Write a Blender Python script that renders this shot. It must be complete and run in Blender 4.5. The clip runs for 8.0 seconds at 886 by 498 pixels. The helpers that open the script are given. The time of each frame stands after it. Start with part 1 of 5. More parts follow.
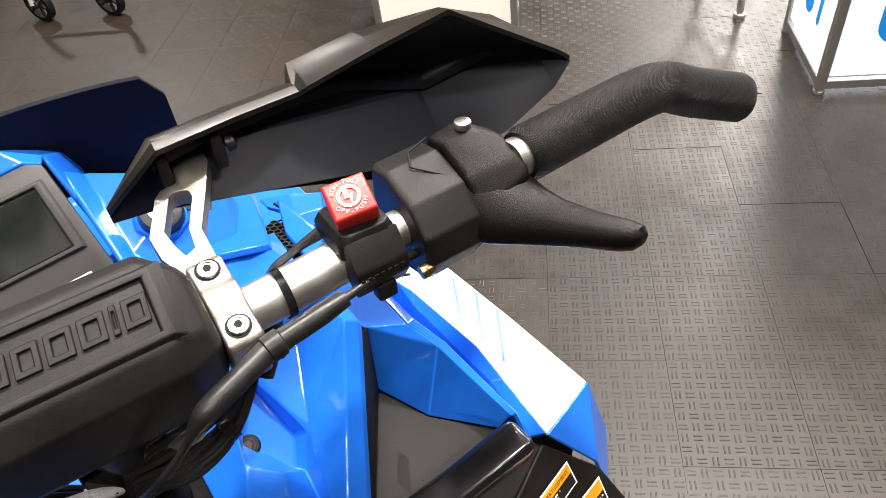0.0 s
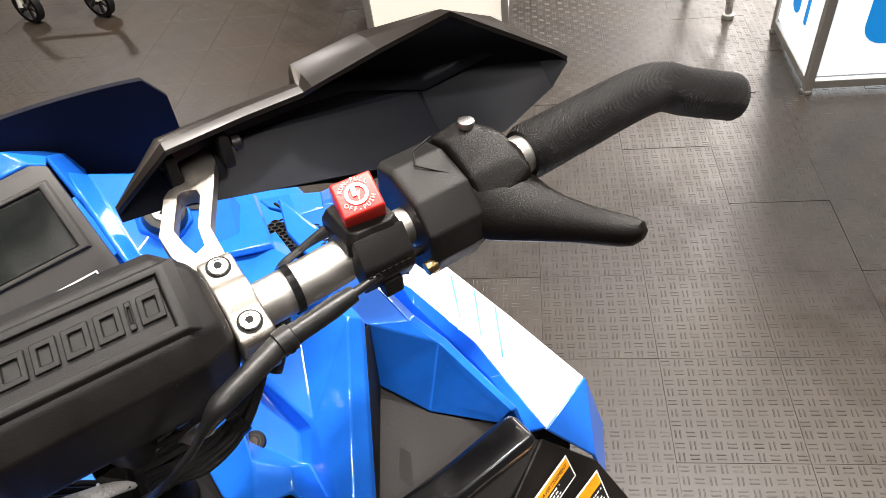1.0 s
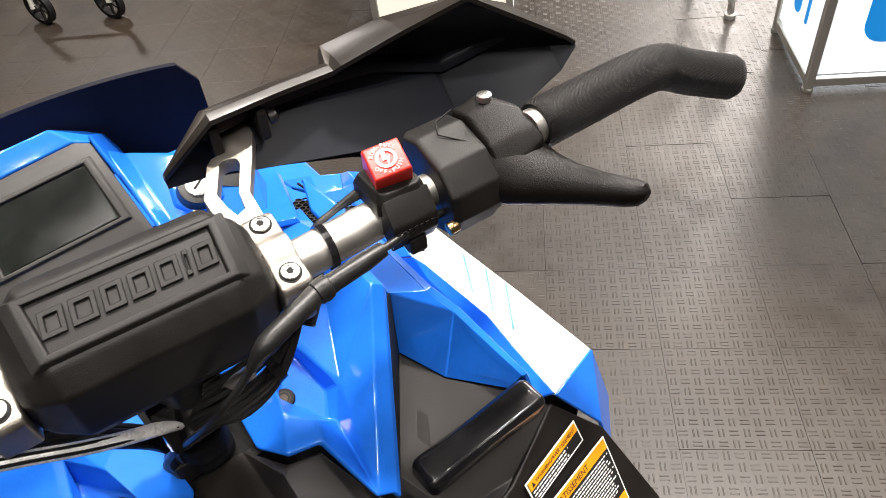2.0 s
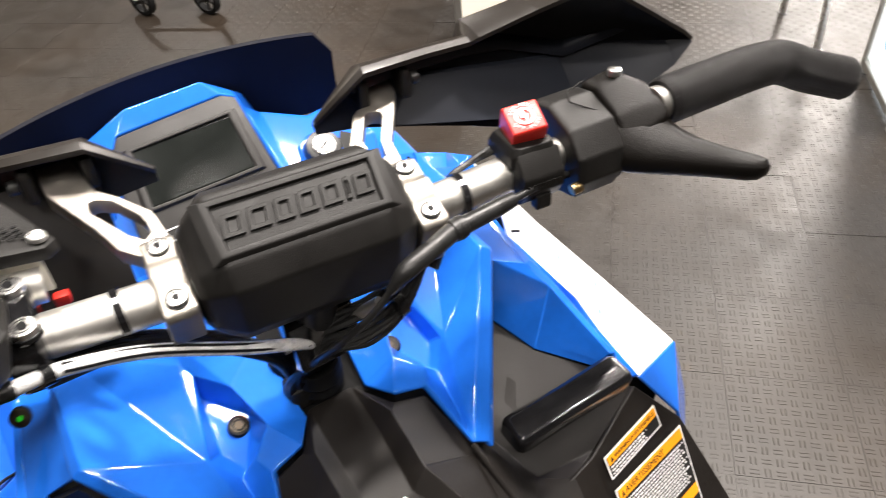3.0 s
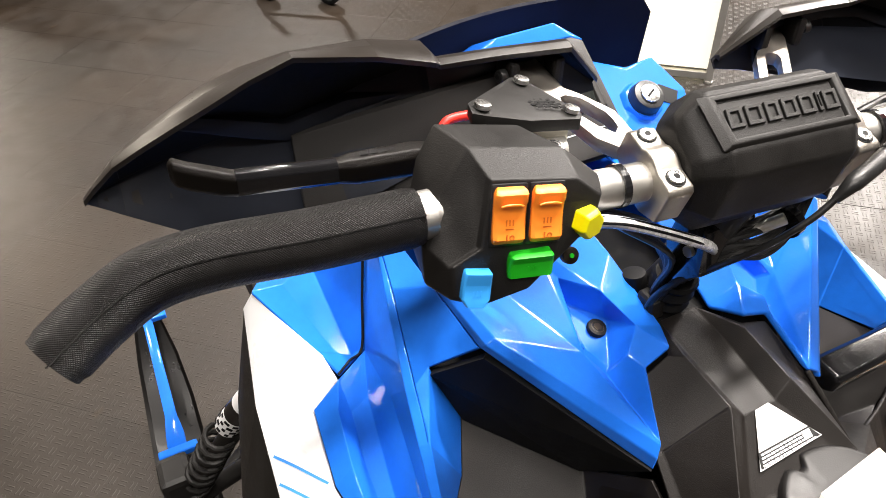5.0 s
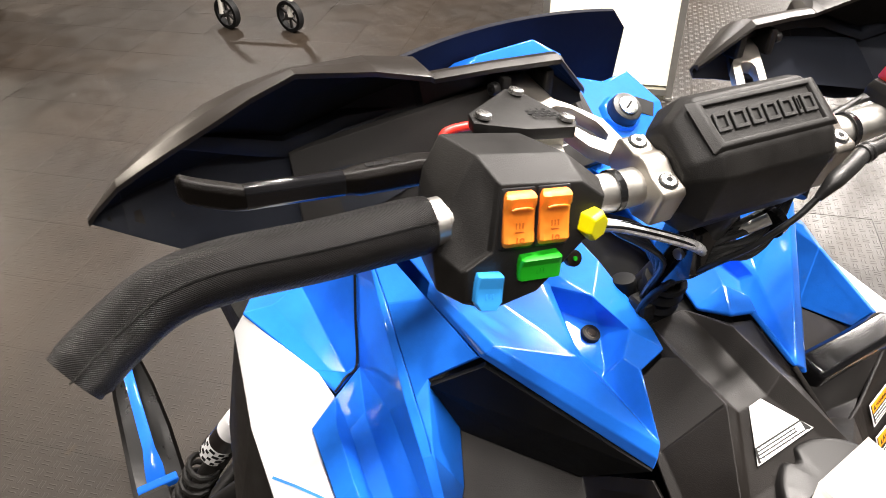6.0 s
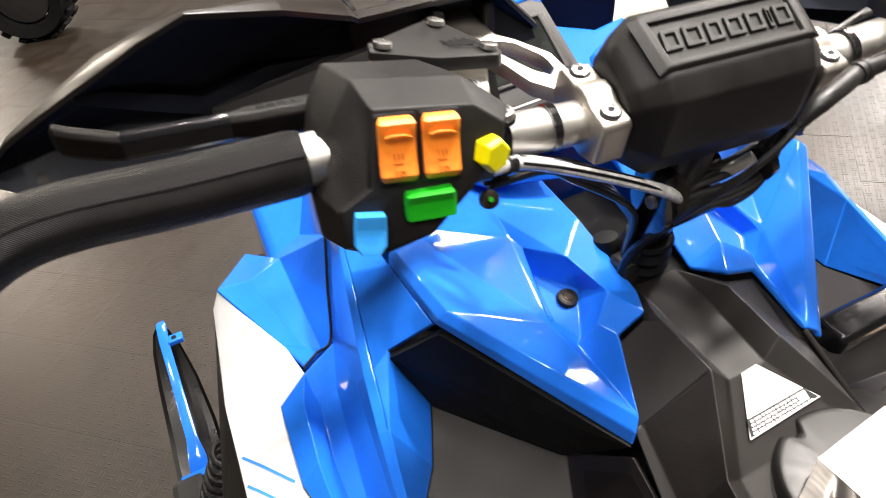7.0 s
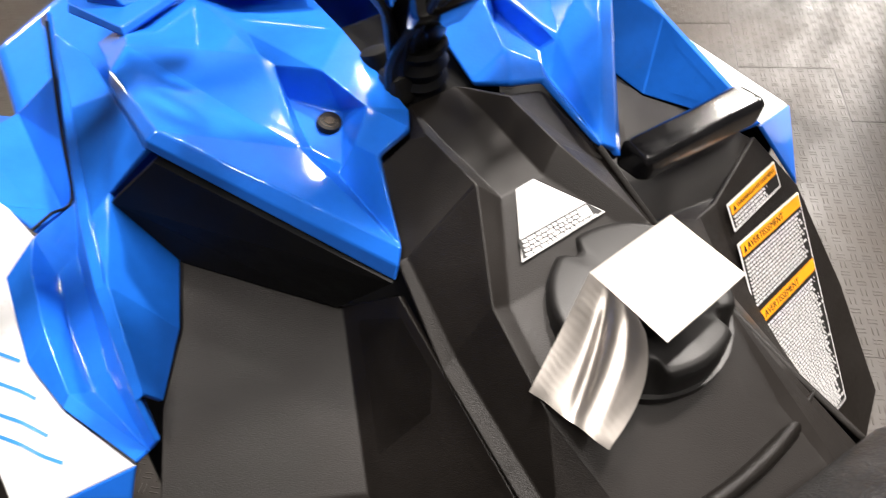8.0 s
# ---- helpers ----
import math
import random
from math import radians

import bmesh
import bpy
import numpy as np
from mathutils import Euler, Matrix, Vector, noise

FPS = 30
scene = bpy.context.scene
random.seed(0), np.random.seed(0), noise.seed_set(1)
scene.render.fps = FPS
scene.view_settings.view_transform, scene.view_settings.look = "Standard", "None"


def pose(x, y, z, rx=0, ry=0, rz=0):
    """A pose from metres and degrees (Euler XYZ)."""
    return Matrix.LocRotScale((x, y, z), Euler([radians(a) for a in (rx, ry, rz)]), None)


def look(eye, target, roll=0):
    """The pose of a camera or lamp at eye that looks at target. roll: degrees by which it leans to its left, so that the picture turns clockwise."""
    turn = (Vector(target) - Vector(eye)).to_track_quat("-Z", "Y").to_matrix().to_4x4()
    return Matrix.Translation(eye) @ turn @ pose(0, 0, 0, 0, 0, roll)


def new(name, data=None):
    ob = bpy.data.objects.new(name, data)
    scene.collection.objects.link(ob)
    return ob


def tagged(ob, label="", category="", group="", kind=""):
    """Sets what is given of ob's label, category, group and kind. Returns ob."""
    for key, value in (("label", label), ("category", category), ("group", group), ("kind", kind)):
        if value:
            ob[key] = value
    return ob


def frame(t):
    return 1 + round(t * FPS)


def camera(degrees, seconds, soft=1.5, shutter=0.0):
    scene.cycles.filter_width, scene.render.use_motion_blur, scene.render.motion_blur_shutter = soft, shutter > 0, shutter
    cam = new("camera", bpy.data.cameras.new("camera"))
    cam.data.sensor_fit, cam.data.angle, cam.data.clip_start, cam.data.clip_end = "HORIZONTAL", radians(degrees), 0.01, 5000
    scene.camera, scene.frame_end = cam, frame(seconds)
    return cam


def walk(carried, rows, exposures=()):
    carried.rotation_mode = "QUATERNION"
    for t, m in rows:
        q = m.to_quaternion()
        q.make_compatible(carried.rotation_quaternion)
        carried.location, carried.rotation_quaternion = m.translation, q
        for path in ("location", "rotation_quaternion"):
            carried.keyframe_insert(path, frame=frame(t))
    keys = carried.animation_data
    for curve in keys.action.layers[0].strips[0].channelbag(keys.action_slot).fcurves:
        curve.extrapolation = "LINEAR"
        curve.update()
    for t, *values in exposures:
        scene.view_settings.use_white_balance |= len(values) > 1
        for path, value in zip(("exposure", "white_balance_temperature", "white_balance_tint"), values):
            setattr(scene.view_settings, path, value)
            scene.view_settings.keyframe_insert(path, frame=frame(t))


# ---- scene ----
cam = camera(63.0, 8.0, soft=0.75, shutter=0.4)
PATH = [
    (0, (0.045, -0.311, 1.52), (0.803, 0.901, 0.121), -8.9),
    (0.5, (0.042, -0.31, 1.525), (0.813, 0.89, 0.123), -8.4),
    (1, (0.033, -0.313, 1.526), (0.813, 0.884, 0.126), -8.5),
    (2.3, (-0.021, -0.353, 1.538), (0.757, 0.863, 0.153), -8.7),
    (2.5, (-0.033, -0.357, 1.537), (0.738, 0.878, 0.166), -8.3),
    (3, (-0.084, -0.364, 1.534), (0.607, 0.952, 0.196), -6.9),
    (3.2, (-0.105, -0.369, 1.533), (0.507, 1.004, 0.214), -7.6),
    (3.5, (-0.156, -0.371, 1.537), (0.35, 1.064, 0.238), -7.0),
    (3.8, (-0.220, -0.364, 1.536), (0.220, 1.107, 0.253), -7.5),
    (4, (-0.264, -0.35, 1.521), (0.163, 1.126, 0.241), -7.1),
    (4.5, (-0.346, -0.324, 1.519), (0.199, 1.097, 0.221), -4.3),
    (4.7, (-0.365, -0.315, 1.521), (0.221, 1.087, 0.22), -3.4),
    (5.8, (-0.424, -0.309, 1.533), (0.297, 1.061, 0.267), -2.0),
    (6, (-0.418, -0.311, 1.524), (0.318, 1.067, 0.276), -2.3),
    (6.2, (-0.399, -0.31, 1.518), (0.318, 1.075, 0.265), -3.1),
    (6.5, (-0.371, -0.313, 1.505), (0.265, 1.117, 0.259), -5.4),
    (7, (-0.321, -0.342, 1.463), (0.215, 1.136, 0.227), -9.4),
    (7.2, (-0.294, -0.351, 1.444), (0.229, 1.118, 0.192), -10.4),
    (7.5, (-0.267, -0.365, 1.392), (0.328, 1.027, 0.085), -8.7),
    (7.6, (-0.266, -0.374, 1.366), (0.362, 0.998, 0.053), -7.6),
    (7.8, (-0.240, -0.375, 1.344), (0.398, 0.933, -0.028), -7.2),
    (8, (-0.217, -0.376, 1.334), (0.43, 0.885, -0.078), -7.5),
]
walk(cam, [(t, look(eye, target, roll)) for t, eye, target, roll in PATH], exposures=((0.0, -0.17), (2.5, -0.14), (3.5, -0.03), (4.5, 0.11), (6.5, 0.29), (7.0, 0.17), (7.5, -0.05), (8.0, 0.02)))

# ---- light and hall ----
world = bpy.data.worlds.new("hall_air")
scene.world = world
world.use_nodes = True
world.node_tree.nodes["Background"].inputs[0].default_value = (0.95, 0.97, 1.0, 1)
world.node_tree.nodes["Background"].inputs[1].default_value = 0.02


def ceiling_lamp(x, y, power, size=0.6, colour=(1.0, 0.925, 0.862), length=0.0):
    lamp = bpy.data.lights.new("hall_light", "AREA")
    lamp.shape, lamp.size, lamp.energy, lamp.color = "RECTANGLE" if length else "DISK", size, power, colour
    if length:
        lamp.size_y = length
    ob = new("hall_light", lamp)
    ob.matrix_world = pose(x, y, 6.6, 0, 0, 55)
    return ob


for lx, ly, watts in ((4.4, 2.9, 130), (-0.1, 0.6, 190), (1.0, 1.0, 310), (2.9, 0.2, 660), (8.4, 4.0, 700), (-2.2, -1.7, 130), (12.9, 7.3, 1700), (2.0, 9.8, 500), (11.4, 2.5, 900), (12.9, 3.1, 900), (-1.0, -3.6, 110), (2.8, -3.8, 120)):
    ceiling_lamp(lx, ly, watts, 1.8 if watts > 680 else 0.45, length=1.1 if watts in (190, 310) else 0.0)
ceiling_lamp(-5.5, 18.0, 1900, 1.8, (1.0, 0.88, 0.74))
# a wider grid of small spots under the hall roof
for lx, ly in ((-5.2, 3.4), (-5.0, -1.8), (-1.0, 5.4), (8.5, 5.5), (-0.6, -4.5), (5.2, -1.6), (-3.8, -3.2), (0.2, 6.2), (0.4, -2.6)):
    ceiling_lamp(lx, ly, 48, 0.22)


# ---- materials ----
def mat(name, colour, rough=0.5, metal=0.0, var=0.12, scale=30.0, bump=0.0, bump_scale=400.0, coat=0.0, rough_var=0.1, emit=0.0, spec=0.5):
    m = bpy.data.materials.new(name)
    m.use_nodes = True
    nt = m.node_tree
    b = nt.nodes["Principled BSDF"]
    co = nt.nodes.new("ShaderNodeTexCoord")

    def noise_tex(s, detail=6.0):
        n = nt.nodes.new("ShaderNodeTexNoise")
        n.inputs["Scale"].default_value = s
        n.inputs["Detail"].default_value = detail
        nt.links.new(co.outputs["Object"], n.inputs["Vector"])
        return n

    n1, n2 = noise_tex(scale), noise_tex(scale * 9, 3.0)
    mixn = nt.nodes.new("ShaderNodeMath")
    mixn.operation = "MULTIPLY_ADD"
    mixn.inputs[1].default_value = 0.35
    nt.links.new(n2.outputs[0], mixn.inputs[0])
    nt.links.new(n1.outputs[0], mixn.inputs[2])
    ramp = nt.nodes.new("ShaderNodeMapRange")
    ramp.inputs[1].default_value, ramp.inputs[2].default_value = 0.45, 0.9
    ramp.inputs[3].default_value, ramp.inputs[4].default_value = 1 - var, 1 + var
    nt.links.new(mixn.outputs[0], ramp.inputs[0])
    mul = nt.nodes.new("ShaderNodeVectorMath")
    mul.operation = "SCALE"
    mul.inputs[0].default_value = colour
    nt.links.new(ramp.outputs[0], mul.inputs["Scale"])
    nt.links.new(mul.outputs[0], b.inputs["Base Color"])
    rr = nt.nodes.new("ShaderNodeMapRange")
    rr.inputs[1].default_value, rr.inputs[2].default_value = 0.4, 0.95
    rr.inputs[3].default_value, rr.inputs[4].default_value = max(0.02, rough - rough_var), min(1, rough + rough_var)
    nt.links.new(mixn.outputs[0], rr.inputs[0])
    nt.links.new(rr.outputs[0], b.inputs["Roughness"])
    b.inputs["Metallic"].default_value = metal
    b.inputs["Coat Weight"].default_value = coat
    b.inputs["Specular IOR Level"].default_value = spec
    b.inputs["Coat Roughness"].default_value = 0.06
    if bump:
        nb = noise_tex(bump_scale, 4.0)
        bp = nt.nodes.new("ShaderNodeBump")
        bp.inputs["Strength"].default_value = bump
        bp.inputs["Distance"].default_value = 0.001
        nt.links.new(nb.outputs[0], bp.inputs["Height"])
        nt.links.new(bp.outputs[0], b.inputs["Normal"])
    if emit:
        b.inputs["Emission Color"].default_value = (*colour, 1)
        b.inputs["Emission Strength"].default_value = emit
    return m


def uv_knurl(m, across, along, strength=0.8):
    """Crossed diagonal ribs on a tube, by its own surface coordinates."""
    nt = m.node_tree
    co = nt.nodes.new("ShaderNodeTexCoord")
    heights = []
    for sign in (1, -1):
        mp = nt.nodes.new("ShaderNodeMapping")
        mp.inputs["Scale"].default_value = (across, along * sign, 1)
        nt.links.new(co.outputs["UV"], mp.inputs["Vector"])
        w = nt.nodes.new("ShaderNodeTexWave")
        w.bands_direction = "DIAGONAL"
        w.inputs["Scale"].default_value = 1.0
        nt.links.new(mp.outputs[0], w.inputs["Vector"])
        heights.append(w)
    mn = nt.nodes.new("ShaderNodeMath")
    mn.operation = "MINIMUM"
    nt.links.new(heights[0].outputs["Fac"], mn.inputs[0])
    nt.links.new(heights[1].outputs["Fac"], mn.inputs[1])
    bp = nt.nodes.new("ShaderNodeBump")
    bp.inputs["Strength"].default_value = strength
    bp.inputs["Distance"].default_value = 0.0008
    nt.links.new(mn.outputs[0], bp.inputs["Height"])
    nt.links.new(bp.outputs[0], nt.nodes["Principled BSDF"].inputs["Normal"])
    return m


def floor_stains(m):
    """Large brownish foot-traffic stains by place on the floor, over the fine grain."""
    nt = m.node_tree
    b = nt.nodes["Principled BSDF"]
    old = b.inputs["Base Color"].links[0].from_socket
    g = nt.nodes.new("ShaderNodeNewGeometry")
    last = old
    for s, lo, hi, tint in ((1.3, 0.40, 0.68, (1.35, 1.16, 0.94)), (5.5, 0.56, 0.74, (0.70, 0.68, 0.66)), (17.0, 0.66, 0.74, (1.5, 1.35, 1.1))):
        n = nt.nodes.new("ShaderNodeTexNoise")
        n.inputs["Scale"].default_value, n.inputs["Detail"].default_value = s, 5.0
        nt.links.new(g.outputs["Position"], n.inputs["Vector"])
        r = nt.nodes.new("ShaderNodeMapRange")
        r.inputs[1].default_value, r.inputs[2].default_value = lo, hi
        nt.links.new(n.outputs[0], r.inputs[0])
        mx = nt.nodes.new("ShaderNodeMix")
        mx.data_type = "RGBA"
        mx.blend_type = "MULTIPLY"
        mx.inputs[7].default_value = (*tint, 1)
        nt.links.new(r.outputs[0], mx.inputs[0])
        nt.links.new(last, mx.inputs[6])
        last = mx.outputs[2]
    nt.links.new(last, b.inputs["Base Color"])
    return m


BLUE = mat("gloss_blue", (0.013, 0.148, 0.71), 0.42, 0, 0.10, 14, 0.12, 420, coat=1.0, rough_var=0.08, spec=0.06)
WHITE = mat("gloss_white", (0.88, 0.89, 0.90), 0.28, 0, 0.03, 14, 0.03, 900, coat=0.4)
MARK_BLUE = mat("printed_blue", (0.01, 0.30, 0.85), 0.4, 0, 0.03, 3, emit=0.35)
STRIPE = mat("stripe_blue", (0.05, 0.30, 0.85), 0.35, 0, 0.05)
BLACK = mat("moulded_black", (0.0095, 0.0088, 0.0082), 0.48, 0, 0.25, 40, 0.25, 1400, spec=0.3)
GRAIN = mat("grained_black", (0.0054, 0.0045, 0.0038), 0.33, 0, 0.2, 40, 0.35, 1500, rough_var=0.03, spec=0.18)
SATIN = mat("satin_black", (0.014, 0.014, 0.015), 0.34, 0, 0.25, 30, 0.12, 1100)
GUARDM = mat("guard_black", (0.0150, 0.0120, 0.0098), 0.33, 0, 0.2, 22, 0.22, 90, rough_var=0.06, spec=0.5)
# bluish base puts a reflection into the colour of the guards' inside
INSIDE_SHEEN = mat("guard_inside_sheen", (0.0125, 0.0150, 0.0225), 0.42, 0, 0.15, 30, 0.04, 900, rough_var=0.04, spec=0.34)
GLOSS = mat("gloss_black", (0.008, 0.008, 0.009), 0.16, 0, 0.3, 30, 0.06, 500, coat=0.3)
DEEP = mat("deep_black", (0.004, 0.004, 0.0042), 0.6, 0, 0.3, 40, spec=0.2)
GREY = mat("grey_plastic", (0.020, 0.0185, 0.0175), 0.46, 0, 0.15, 25, 0.2, 1500, spec=0.35)
CONSOLE = mat("console_black", (0.0086, 0.0070, 0.0060), 0.46, 0, 0.18, 20, 0.28, 1300, spec=0.33)
RUBBER = uv_knurl(mat("grip_rubber", (0.0095, 0.0087, 0.0086), 0.42, 0, 0.2, 60, spec=0.30), 46.0, 46.0, 0.9)
HOSE = mat("hose_rubber", (0.012, 0.012, 0.012), 0.38, 0, 0.25, 80, 0.2, 300)
ALU = mat("brushed_aluminium", (0.64, 0.625, 0.59), 0.44, 1.0, 0.08, 60, 0.1, 900)
CAST = mat("cast_aluminium", (0.44, 0.41, 0.365), 0.44, 1.0, 0.1, 90, 0.25, 1200)
CHROME = mat("bright_steel", (0.85, 0.84, 0.82), 0.3, 1.0, 0.05, 60)
DARKBRASS = mat("tarnished_brass", (0.055, 0.045, 0.034), 0.45, 1.0, 0.2, 200)
BRASS = mat("brass", (0.45, 0.33, 0.16), 0.3, 1.0, 0.1, 60)
RESERVOIR = mat("reservoir_plastic", (0.58, 0.55, 0.46), 0.36, 0, 0.08, 30, 0.05, 500)
RED = mat("red_plastic", (0.72, 0.03, 0.02), 0.38, 0, 0.06, 40, 0.1, 800)
ORANGE = mat("orange_plastic", (1.0, 0.27, 0.025), 0.42, 0, 0.05, 40)
YELLOW = mat("yellow_plastic", (0.80, 0.74, 0.0), 0.4, 0, 0.05, 40)
GREEN = mat("green_plastic", (0.012, 0.42, 0.012), 0.4, 0, 0.08, 40)
SKYBLUE = mat("light_blue_plastic", (0.04, 0.36, 0.92), 0.4, 0, 0.06, 40)
INK = mat("white_ink", (0.85, 0.85, 0.85), 0.5, 0, 0.04)
PRINT = mat("black_ink", (0.01, 0.01, 0.01), 0.5, 0, 0.1)
ETCH = mat("etched_orange", (0.62, 0.13, 0.012), 0.5, 0, 0.05, 40)
AMBER = mat("orange_label", (0.95, 0.36, 0.01), 0.45, 0, 0.04)
NAVY = mat("navy_windshield", (0.0008, 0.0014, 0.008), 0.7, 0, 0.2, 20, spec=0.2)
SCREEN = mat("display_glass", (0.012, 0.014, 0.013), 0.12, 0, 0.25, 18, coat=0.3)
TAPE = mat("silver_tape", (0.37, 0.345, 0.32), 0.36, 0.94, 0.04, 25, 0.12, 420, rough_var=0.02)
CAPM = mat("cap_plastic", (0.0085, 0.0080, 0.0078), 0.40, 0, 0.2, 30, 0.1, 900, spec=0.34)
SEATV = mat("seat_vinyl", (0.016, 0.0155, 0.0155), 0.36, 0, 0.2, 40, 0.9, 420)
SCREWB = mat("screw_black", (0.006, 0.006, 0.0062), 0.62, 0, 0.3, 200, 0.2, 900, spec=0.25)
BRAID = uv_knurl(mat("woven_sleeve", (0.010, 0.010, 0.010), 0.5, 0, 0.2, 60), 40.0, 60.0, 0.9)
SKIM = mat("ski_plastic", (0.0052, 0.0047, 0.0042), 0.34, 0, 0.3, 14, 0.6, 40, spec=0.22)
HAZE = mat("clear_sleeve", (0.80, 0.80, 0.80), 0.26, 0.15, 0.2, 60)
CONCRETE = mat("hall_concrete", (0.038, 0.034, 0.030), 0.40, 0, 0.16, 1.1, 0.08, 60)
MAT_TILE = floor_stains(mat("rubber_tile", (0.0200, 0.0166, 0.0138), 0.40, 0, 0.10, 9, 0.2, 300, spec=0.50))
# slightly darker and browner than the other tile
BROWN_TILE = floor_stains(mat("brown_rubber_tile", (0.0182, 0.0142, 0.0108), 0.41, 0, 0.10, 9, 0.2, 300, spec=0.46))
PANEL = mat("white_laminate", (0.83, 0.82, 0.78), 0.4, 0, 0.03, 3)
FRAME = mat("grey_frame", (0.42, 0.41, 0.38), 0.38, 0.7, 0.06, 20)
CARTGREY = mat("cart_paint", (0.42, 0.40, 0.36), 0.5, 0, 0.08, 20)
CEIL = mat("hall_ceiling", (0.30, 0.28, 0.25), 0.8, 0, 0.1, 0.5)
WALLM = mat("hall_wall", (0.2, 0.19, 0.18), 0.8, 0, 0.1, 0.5)
UNDERLIT = mat("lit_underside", (0.93, 0.97, 1.0), 0.4, 0, 0.01, 2, emit=5.0)
# emission added to brighten cream panels that face away from the lamps
GLOWWARM = mat("glowing_cream_panel", (1.0, 0.95, 0.82), 0.4, 0, 0.01, 2, emit=0.45)
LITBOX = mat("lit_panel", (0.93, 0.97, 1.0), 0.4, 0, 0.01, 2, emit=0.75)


# ---- mesh helpers ----
def part(name, bm, material, parent=None, label="", m=None, smooth=False, sharp=38):
    me = bpy.data.meshes.new(name)
    bmesh.ops.recalc_face_normals(bm, faces=bm.faces)
    bm.to_mesh(me)
    bm.free()
    me.materials.append(material)
    if smooth:
        me.shade_smooth()
        me.set_sharp_from_angle(angle=radians(sharp))
    ob = new(name, me)
    if parent is not None:
        ob.parent = parent
    if m is not None:
        ob.matrix_basis = m
    if label:
        ob["label"] = label
    return ob


def soften(bm, width, segments=2, angle=18):
    if width <= 0:
        return bm
    bm.normal_update()
    edges = [e for e in bm.edges if len(e.link_faces) == 2 and e.calc_face_angle(0) > radians(angle)]
    bmesh.ops.bevel(bm, geom=edges, offset=width, segments=segments, profile=0.6, affect="EDGES", clamp_overlap=True)
    return bm


def block(sx, sy, sz, bevel=0.002, at=(0, 0, 0), segments=2, taper=1.0):
    bm = bmesh.new()
    bmesh.ops.create_cube(bm, size=1)
    for v in bm.verts:
        k = taper if v.co.z > 0 else 1.0
        v.co = Vector((v.co.x * sx * k, v.co.y * sy * k, v.co.z * sz)) + Vector(at)
    return soften(bm, bevel, segments)


def loft(rings, bevel=0.0, closed=True, caps=True, segments=2):
    """Rings of equal count, joined one to the next."""
    bm = bmesh.new()
    vs = [[bm.verts.new(p) for p in ring] for ring in rings]
    n = len(rings[0])
    for a, b in zip(vs, vs[1:]):
        for i in range(n if closed else n - 1):
            j = (i + 1) % n
            bm.faces.new((a[i], a[j], b[j], b[i]))
    if caps:
        bm.faces.new(vs[0][::-1])
        bm.faces.new(vs[-1])
    bmesh.ops.remove_doubles(bm, verts=bm.verts, dist=1e-5)
    bmesh.ops.recalc_face_normals(bm, faces=bm.faces)
    return soften(bm, bevel, segments)


def spline(pts, steps=8):
    pts = [Vector(p) for p in pts]
    ext = [2 * pts[0] - pts[1], *pts, 2 * pts[-1] - pts[-2]]
    out = []
    for i in range(1, len(ext) - 2):
        a, b, c, d = ext[i - 1:i + 3]
        for k in range(steps):
            t = k / steps
            out.append(0.5 * (2 * b + (c - a) * t + (2 * a - 5 * b + 4 * c - d) * t * t + (3 * b - a - 3 * c + d) * t ** 3))
    out.append(pts[-1])
    return out


def tube(pts, radius, sides=14, steps=8, caps=True, smooth_path=True):
    """A round tube through pts; radius is a number or a function of the fraction along it."""
    path = spline(pts, steps) if smooth_path and len(pts) > 2 else [Vector(p) for p in pts]
    bm = bmesh.new()
    uv = bm.loops.layers.uv.new("UVMap")
    total = sum((b - a).length for a, b in zip(path, path[1:]))
    rings, run, side = [], 0.0, None
    for i, p in enumerate(path):
        d = (path[min(i + 1, len(path) - 1)] - path[max(i - 1, 0)]).normalized()
        if side is None:
            side = d.cross(Vector((0, 0, 1)) if abs(d.z) < 0.9 else Vector((0, 1, 0))).normalized()
        side = (side - d * side.dot(d)).normalized()
        up = d.cross(side)
        r = radius(run / total) if callable(radius) else radius
        ring = [bm.verts.new(p + (side * math.cos(a) + up * math.sin(a)) * r) for a in (2 * math.pi * k / sides for k in range(sides))]
        rings.append((ring, run))
        if i < len(path) - 1:
            run += (path[i + 1] - p).length
    for (ra, va), (rb, vb) in zip(rings, rings[1:]):
        for k in range(sides):
            j = (k + 1) % sides
            f = bm.faces.new((ra[k], ra[j], rb[j], rb[k]))
            for loop, c in zip(f.loops, ((k / sides, va), (( k + 1) / sides, va), ((k + 1) / sides, vb), (k / sides, vb))):
                loop[uv].uv = (c[0], c[1] * 10)
    if caps:
        bm.faces.new(rings[0][0][::-1])
        bm.faces.new(rings[-1][0])
    return bm


def disc(r, h, sides=24, bevel=0.0, at=(0, 0, 0), top=1.0):
    bm = loft([[(r * math.cos(2 * math.pi * k / sides), r * math.sin(2 * math.pi * k / sides), 0) for k in range(sides)],
               [(top * r * math.cos(2 * math.pi * k / sides), top * r * math.sin(2 * math.pi * k / sides), h) for k in range(sides)]])
    soften(bm, bevel, 2, 40)
    bmesh.ops.translate(bm, vec=at, verts=bm.verts)
    return bm


def ring_bm(r_out, r_in, h, sides=28):
    bm = bmesh.new()
    loops = []
    for r, z in ((r_in, 0), (r_out, 0), (r_out, h), (r_in, h)):
        loops.append([bm.verts.new((r * math.cos(2 * math.pi * k / sides), r * math.sin(2 * math.pi * k / sides), z)) for k in range(sides)])
    for a, b in zip(loops, loops[1:] + loops[:1]):
        for k in range(sides):
            bm.faces.new((a[k], a[(k + 1) % sides], b[(k + 1) % sides], b[k]))
    return bm


